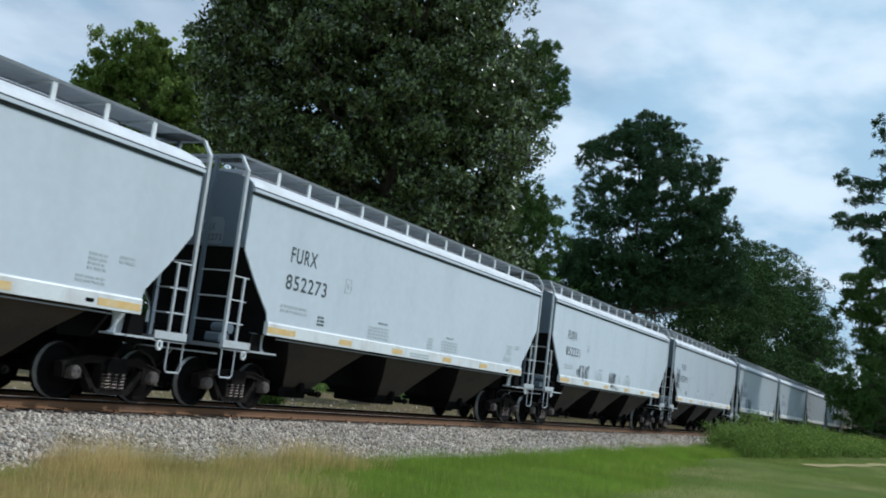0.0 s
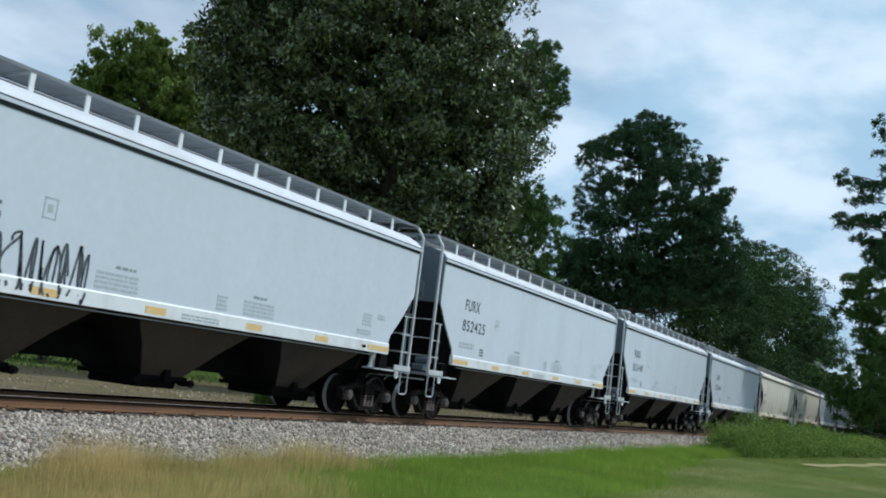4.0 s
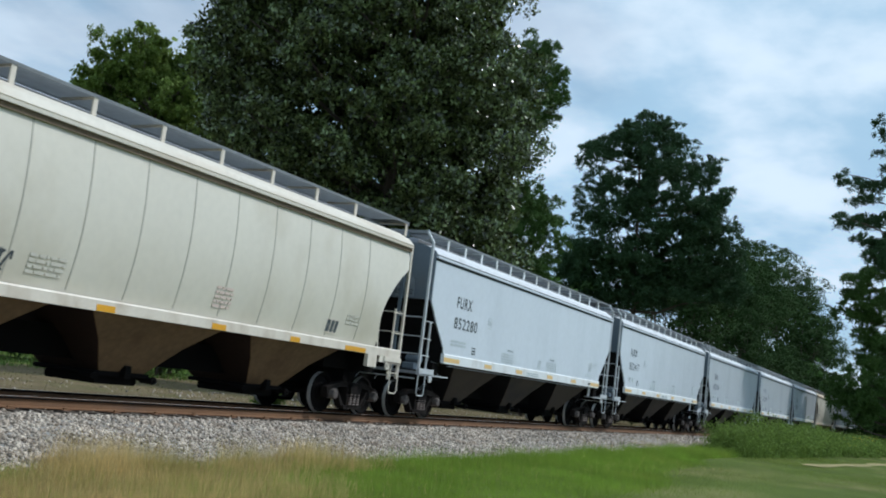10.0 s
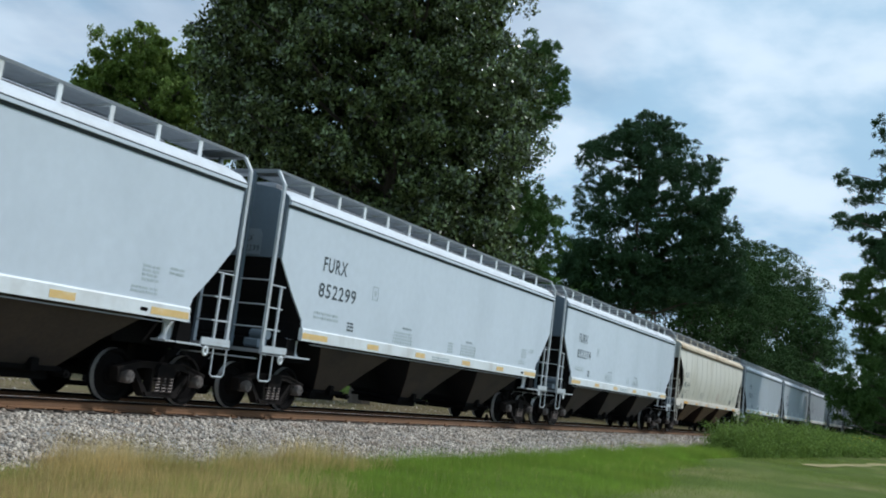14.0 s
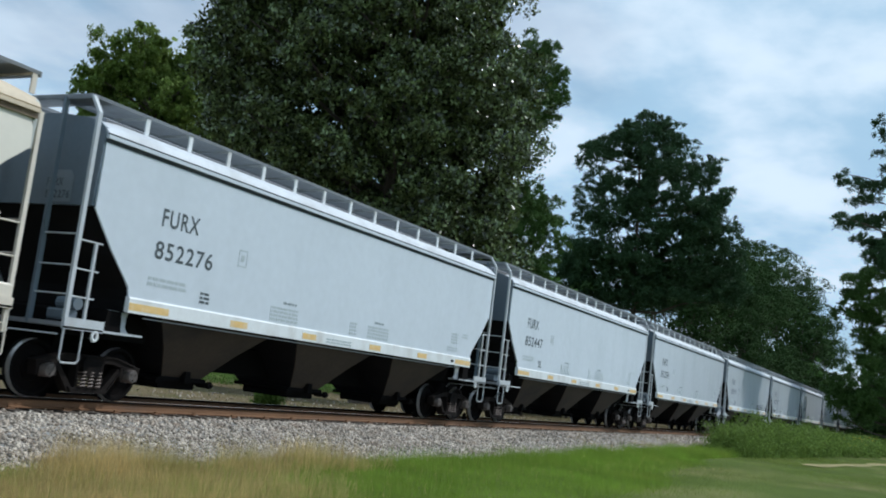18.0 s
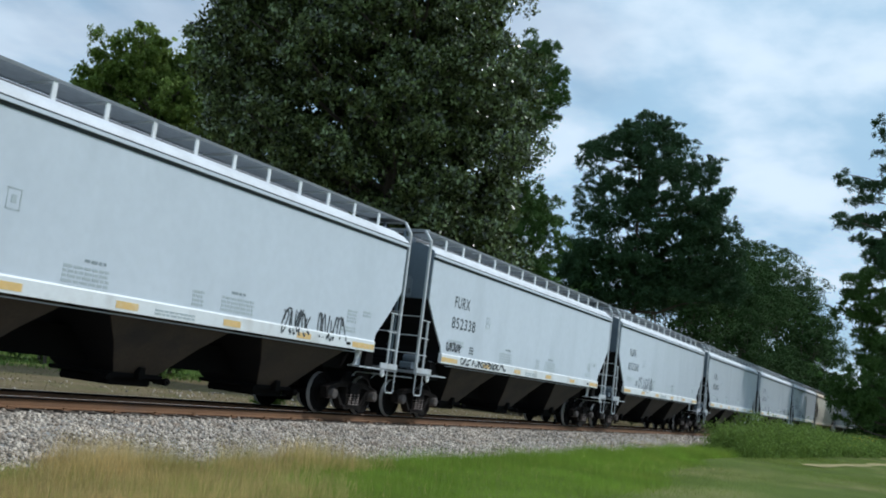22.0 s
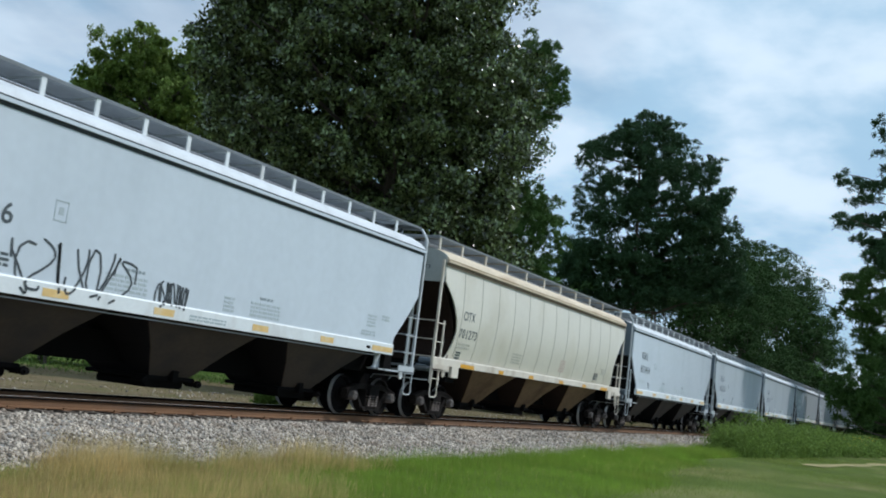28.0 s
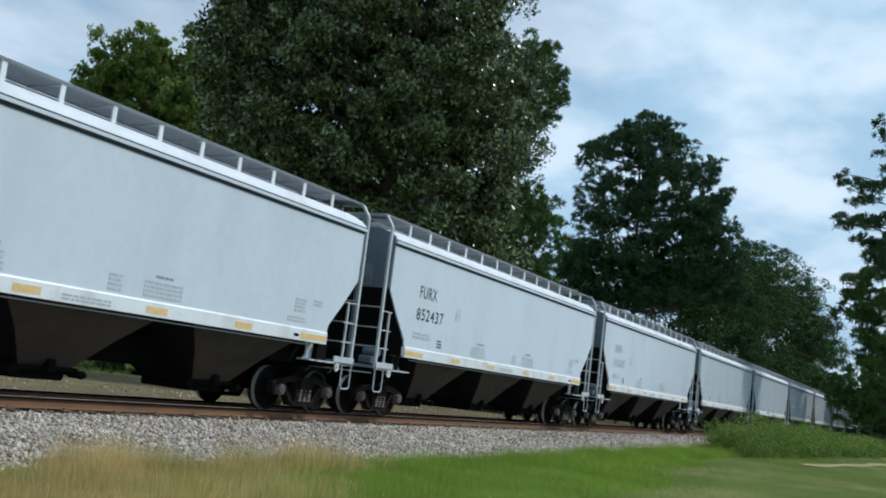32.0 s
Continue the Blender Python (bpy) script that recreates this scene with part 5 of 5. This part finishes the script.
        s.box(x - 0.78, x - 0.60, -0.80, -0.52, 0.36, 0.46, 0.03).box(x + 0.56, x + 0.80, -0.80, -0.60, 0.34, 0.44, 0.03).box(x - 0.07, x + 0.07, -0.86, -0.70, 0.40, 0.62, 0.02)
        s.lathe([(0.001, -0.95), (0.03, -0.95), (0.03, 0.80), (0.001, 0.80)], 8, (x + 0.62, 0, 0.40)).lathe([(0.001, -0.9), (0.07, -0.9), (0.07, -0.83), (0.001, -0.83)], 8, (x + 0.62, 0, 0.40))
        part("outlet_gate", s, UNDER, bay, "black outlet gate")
    for e in (-1, 1):
        add_truck(car, e * truck_x)
    # small stencils that cannot be read
    ink = FAINT if grey else FAINT_CREAM

    def bars(x, z, w, h, rows, mat, name="stencil", proud=0.0):
        s = Shape()
        for r in range(rows):
            za = z - r * h * 1.7
            rnd = random.Random(int(x * 100) + r)
            xx = x
            while xx < x + w - 0.02:
                ww = min(0.05 + 0.16 * rnd.random(), x + w - xx)
                yv = min(side_y(style, za), side_y(style, za + h)) - 0.004 - proud
                s.box(xx, xx + ww, yv, yv + 0.01, za, za + h)
                xx += ww + 0.03
        return tagged(part(name, s, mat, car), kind="stuff")

    if grey:
        bars(-6.2, 2.10, 0.95, 0.055, 2, ink)
        bars(-4.86, 2.02, 0.26, 0.045, 3, INK)
        bars(-2.35, 2.16, 0.46, 0.05, 1, HEAD)
        bars(-2.75, 2.04, 0.95, 0.045, 5, ink)
        bars(-0.7, 1.60, 1.0, 0.035, 2, ink, proud=0.036)
        bars(0.2, 2.04, 0.30, 0.045, 4, ink)
        bars(1.25, 2.15, 0.42, 0.05, 1, HEAD)
        bars(1.0, 2.04, 0.95, 0.045, 4, ink)
        bars(5.30, 2.30, 0.40, 0.045, 4, ink)
        bars(5.95, 2.34, 0.36, 0.045, 2, ink)
        bars(5.10, 1.93, 0.62, 0.04, 2, ink)
        s = Shape()
        for a, b, c, d in ((-3.95, -3.70, 2.98, 3.0), (-3.95, -3.70, 2.68, 2.70), (-3.95, -3.935, 2.68, 3.0), (-3.715, -3.70, 2.68, 3.0), (-3.87, -3.78, 2.78, 2.90)):
            s.box(a, b, -HALF - 0.004, -HALF + 0.01, c, d)
        part("placard_outline", s, ink, car)
        part("end_patch", Shape().prism([(-0.48, 3.10), (-0.48, 3.52), (-0.56, 3.62), (-0.94, 3.62), (-1.02, 3.52), (-1.02, 3.10)], 0, 0.01), PATCH, car, "paler patch on the end sheet").matrix_basis = pose(-top - 0.048, 0, 0, 0, 0, 90)
    else:
        bars(-6.9, 2.08, 0.78, 0.055, 2, ink)
        bars(-6.85, 1.84, 0.30, 0.045, 3, INK)
        bars(-3.0, 2.10, 0.7, 0.05, 4, ink)
        bars(1.2, 2.2, 0.5, 0.05, 5, RED_FAINT)
        bars(5.7, 2.2, 0.55, 0.05, 3, ink)
        def plaque(xa, xb, za, zb, out):
            return [[(x, side_y(style, z) + d, z) for x, d in ((xa, -out), (xb, -out), (xb, 0.01), (xa, 0.01))] for z in (za, zb)]

        sq = part("placard", Shape().loft(plaque(5.0, 5.42, 1.76, 2.08, 0.008)), INK, car, "small dark square placard with pale bars")
        s = Shape()
        for a, b, c, d in ((5.0, 5.42, 2.05, 2.08), (5.12, 5.15, 1.79, 2.05), (5.27, 5.30, 1.79, 2.05), (5.0, 5.42, 1.76, 1.79)):
            s.loft(plaque(a, b, c, d, 0.013))
        part("placard_line", s, CREAM_TRIM, sq)
    tagged(car, "light grey smooth-sided covered hopper car on the track" if grey else "cream round-sided covered hopper car with rust stains", "freight car", "cars of the freight train")
    return car


def letters(car, text, x, z, height, width, style, name, end=False):
    me = TEXT[text].copy()
    n = len(me.vertices)
    co = np.empty(n * 3, dtype=np.float32)
    me.vertices.foreach_get("co", co)
    co = co.reshape(-1, 3)
    lo, hi = co.min(0), co.max(0)
    px = (co[:, 0] - lo[0]) / (hi[0] - lo[0]) * width
    pz = z + (co[:, 1] - lo[1]) / (hi[1] - lo[1]) * height
    if end:
        # read from outside the end that faces away along the track
        out = np.stack([np.full(n, x), -0.45 - px, pz], 1)
    else:
        out = np.stack([x + px, [side_y(style, q) - 0.0045 for q in pz], pz], 1)
    me.vertices.foreach_set("co", out.astype(np.float32).ravel())
    me.update()
    me.materials.clear()
    me.materials.append(INK)
    return tagged(part(name, me, INK, car), kind="stuff")


def scribble(car, x0, x1, z0, z1, strokes, seed, style, r=0.02, mat=None):
    """Sprayed tag: looping strokes that form no letters."""
    rnd = random.Random(seed)
    s = Shape()
    for k in range(strokes):
        cx = x0 + (x1 - x0) * (k + 0.5) / strokes
        pts = []
        zc = (z0 + z1) / 2 + 0.15 * (z1 - z0) * (rnd.random() - 0.5)
        a, b = rnd.random() * 6, rnd.random() * 6
        fx, fz = 1 + int(rnd.random() * 2), 1 + int(rnd.random() * 3)
        wx = (x1 - x0) / strokes * (0.5 + 0.7 * rnd.random())
        for i in range(15):
            q = i / 14
            x = cx + wx * (q - 0.5 + 0.5 * math.sin(fx * 5 * q + a))
            z = zc + (z1 - z0) * 0.5 * math.sin(fz * 4 * q + b)
            pts.append((min(x1, max(x0, x)), z))
        for (xa, za), (xb, zb) in zip(pts, pts[1:]):
            d = Vector((xb - xa, zb - za))
            if d.length < 1e-3:
                continue
            nrm = Vector((-d.y, d.x)).normalized() * r
            quad = [(xa - nrm.x, za - nrm.y), (xb - nrm.x, zb - nrm.y), (xb + nrm.x, zb + nrm.y), (xa + nrm.x, za + nrm.y)]
            low = 0.036 if style == "grey" and max(za, zb) < 1.75 else 0.0
            s.add([(qx, side_y(style, qz) - low - 0.005 - 0.0004 * (k % 3), qz) for qx, qz in quad], [(0, 1, 2, 3)])
    tagged(part("sprayed_tag", s, mat or SPRAY, car, "dark sprayed scribble"), kind="stuff")


TAGS = {2: [(-4.65, -3.5, 1.72, 2.25, 6), (-1.0, -0.1, 1.62, 2.2, 5)], 3: [(-7.0, -6.3, 2.2, 3.1, 5)], 4: [(-7.0, -6.35, 2.1, 3.15, 6), (-4.7, -2.9, 1.55, 2.35, 9)], 8: [(3.0, 4.4, 1.70, 2.0, 7)],
        9: [(-5.05, -3.3, 1.70, 2.12, 9)], 19: [(2.9, 3.9, 1.62, 2.1, 6), (4.2, 5.3, 1.62, 2.15, 6)], 20: [(-6.3, -5.4, 1.85, 2.08, 6), (-5.4, -2.3, 1.55, 1.72, 10)],
        21: [(-4.4, -3.9, 1.75, 2.25, 2), (-3.75, -2.3, 1.68, 2.25, 6)], 23: [(-3.6, -3.2, 1.8, 2.2, 2), (3.6, 4.9, 1.7, 2.2, 6)], 24: [(-4.6, -2.1, 1.58, 2.35, 7), (-1.6, -0.8, 1.70, 2.1, 6)]}
CARS = []
FIRST_MIDDLE = 22.52        # where the middle of the second car is at the start


def make_train():
    grey, cream = build_car("grey"), build_car("cream")
    used = set()
    middles, x = [], FIRST_MIDDLE - GREY_LENGTH
    for i, n in enumerate(ORDER):
        ln = CREAM_LENGTH if 700000 < n < 800000 else GREY_LENGTH
        if i:
            x += (ln + prev) / 2
        prev = ln
        middles.append(x)
    for i, n in enumerate(ORDER):
        style = "cream" if 700000 < n < 800000 else "grey"
        src = cream if style == "cream" else grey
        if style in used:
            CARS.append(None)
        else:
            used.add(style)
            CARS.append(src)
    for i, n in enumerate(ORDER):
        style = "cream" if 700000 < n < 800000 else "grey"
        if CARS[i] is None:
            CARS[i] = copy_thing(cream if style == "cream" else grey, pose(middles[i], YC, 0))
        else:
            CARS[i].matrix_basis = pose(middles[i], YC, 0)
    for i, n in enumerate(ORDER):
        car = CARS[i]
        style = "cream" if 700000 < n < 800000 else "grey"
        if n and style == "grey":
            letters(car, "FURX", -6.08, 3.03, 0.31, 0.94, style, "reporting_mark")
            letters(car, str(n), -6.14, 2.47, 0.31, 1.48, style, "car_number")
            letters(car, "FURX", -7.625, 3.36, 0.13, 0.36, style, "end_mark", True)
            letters(car, str(n), -7.625, 3.16, 0.13, 0.54, style, "end_number", True)
        elif n:
            letters(car, "CITX", -6.86, 2.75, 0.25, 0.72, style, "reporting_mark")
            letters(car, str(n), -6.95, 2.26, 0.25, 1.12, style, "car_number")
            letters(car, "CITX", -8.19, 4.12, 0.11, 0.36, style, "end_mark", True)
            letters(car, str(n), -8.19, 3.94, 0.11, 0.62, style, "end_number", True)
        else:
            for a, b, c, d in ((-6.12, -5.10, 3.03, 3.34), (-6.15, -4.57, 2.47, 2.78)):
                k = 4 if c > 2.9 else 6
                for j in range(k):
                    w = (b - a) / k
                    part("unread_mark", Shape().box(a + w * j, a + w * (j + 0.72), -HALF - 0.0045, -HALF + 0.01, c, d), FAINT, car)
        for j, tag in enumerate(TAGS.get(i, [])):
            scribble(car, *tag, 100 * i + j, style)
    # weathering sets cars apart
    for i, n in enumerate(ORDER):
        if n in (701341, 701273):
            for o in CARS[i].children:
                if o.name.startswith(("roof.", "top_chord")) or o.name == "roof":
                    o.material_slots[0].link = "OBJECT"
                    o.material_slots[0].material = RUSTY_ROOF
    for i in TAGS:
        if TAGS[i]:
            CARS[i]["label"] = "light grey smooth-sided covered hopper car with sprayed scribbles" if ORDER[i] > 800000 else "cream round-sided covered hopper car with sprayed scribbles"


# seconds, metres rolled
ROLLED = [(0, 0), (1, 14.6), (2, 29.18), (2.5, 36.46), (3, 43.7), (3.5, 50.94), (6, 86.96), (7, 101.27), (8, 115.54), (9, 129.59), (10, 143.61),
          (11, 157.66), (12, 171.82), (13, 185.94), (14, 199.95), (14.5, 206.96), (16.5, 234.82), (17, 241.76), (17.5, 248.71), (18, 255.67), (19, 269.57), (20, 283.36),
          (20.5, 290.18), (21, 297.04), (22, 310.72), (23, 324.4), (24, 338.05), (25.5, 358.6), (27.5, 385.98), (28, 392.85), (29, 406.40), (30, 419.93), (31, 433.5),
          (32, 446.5)]


def travelled(t):
    """Metres that the train has rolled at t seconds, smooth between the known times."""
    n = len(ROLLED)
    i = max(0, min(n - 2, sum(1 for r in ROLLED if r[0] <= t) - 1))

    def speed(k):
        a, b = ROLLED[max(0, k - 2)], ROLLED[min(n - 1, k + 2)]
        return (b[1] - a[1]) / (b[0] - a[0])

    (t0, s0), (t1, s1) = ROLLED[i], ROLLED[i + 1]
    h = t1 - t0
    u = (t - t0) / h
    return (2 * u ** 3 - 3 * u ** 2 + 1) * s0 + (u ** 3 - 2 * u ** 2 + u) * h * speed(i) + (3 * u ** 2 - 2 * u ** 3) * s1 + (u ** 3 - u ** 2) * h * speed(i + 1)


def motions():
    times = [0.5 * i for i in range(65)]
    for car in CARS:
        x = car.location.x
        walk(car, [(t, pose(x - travelled(t), YC, 0)) for t in times])
    # wheels turn as the cars roll; all front and all rear wheelsets share one turning each
    sets = [o for car in CARS for t in car.children if t.name.startswith("truck") for o in t.children if o.name.startswith("wheelset")]
    first = {}
    for o in sets:
        x = round(o.location.x, 3)
        if x not in first:
            walk(o, [(i / 30, pose(x, 0, 0.457, 0, -math.degrees(travelled(i / 30) / 0.457) % 360, 0)) for i in range(961)])
            first[x] = o
        else:
            src = first[x].animation_data
            o.rotation_mode = "QUATERNION"
            o.animation_data_create()
            o.animation_data.action = src.action
            o.animation_data.action_slot = src.action_slot


make_ground()
make_track()
make_trees()
make_plants()
make_train()
motions()
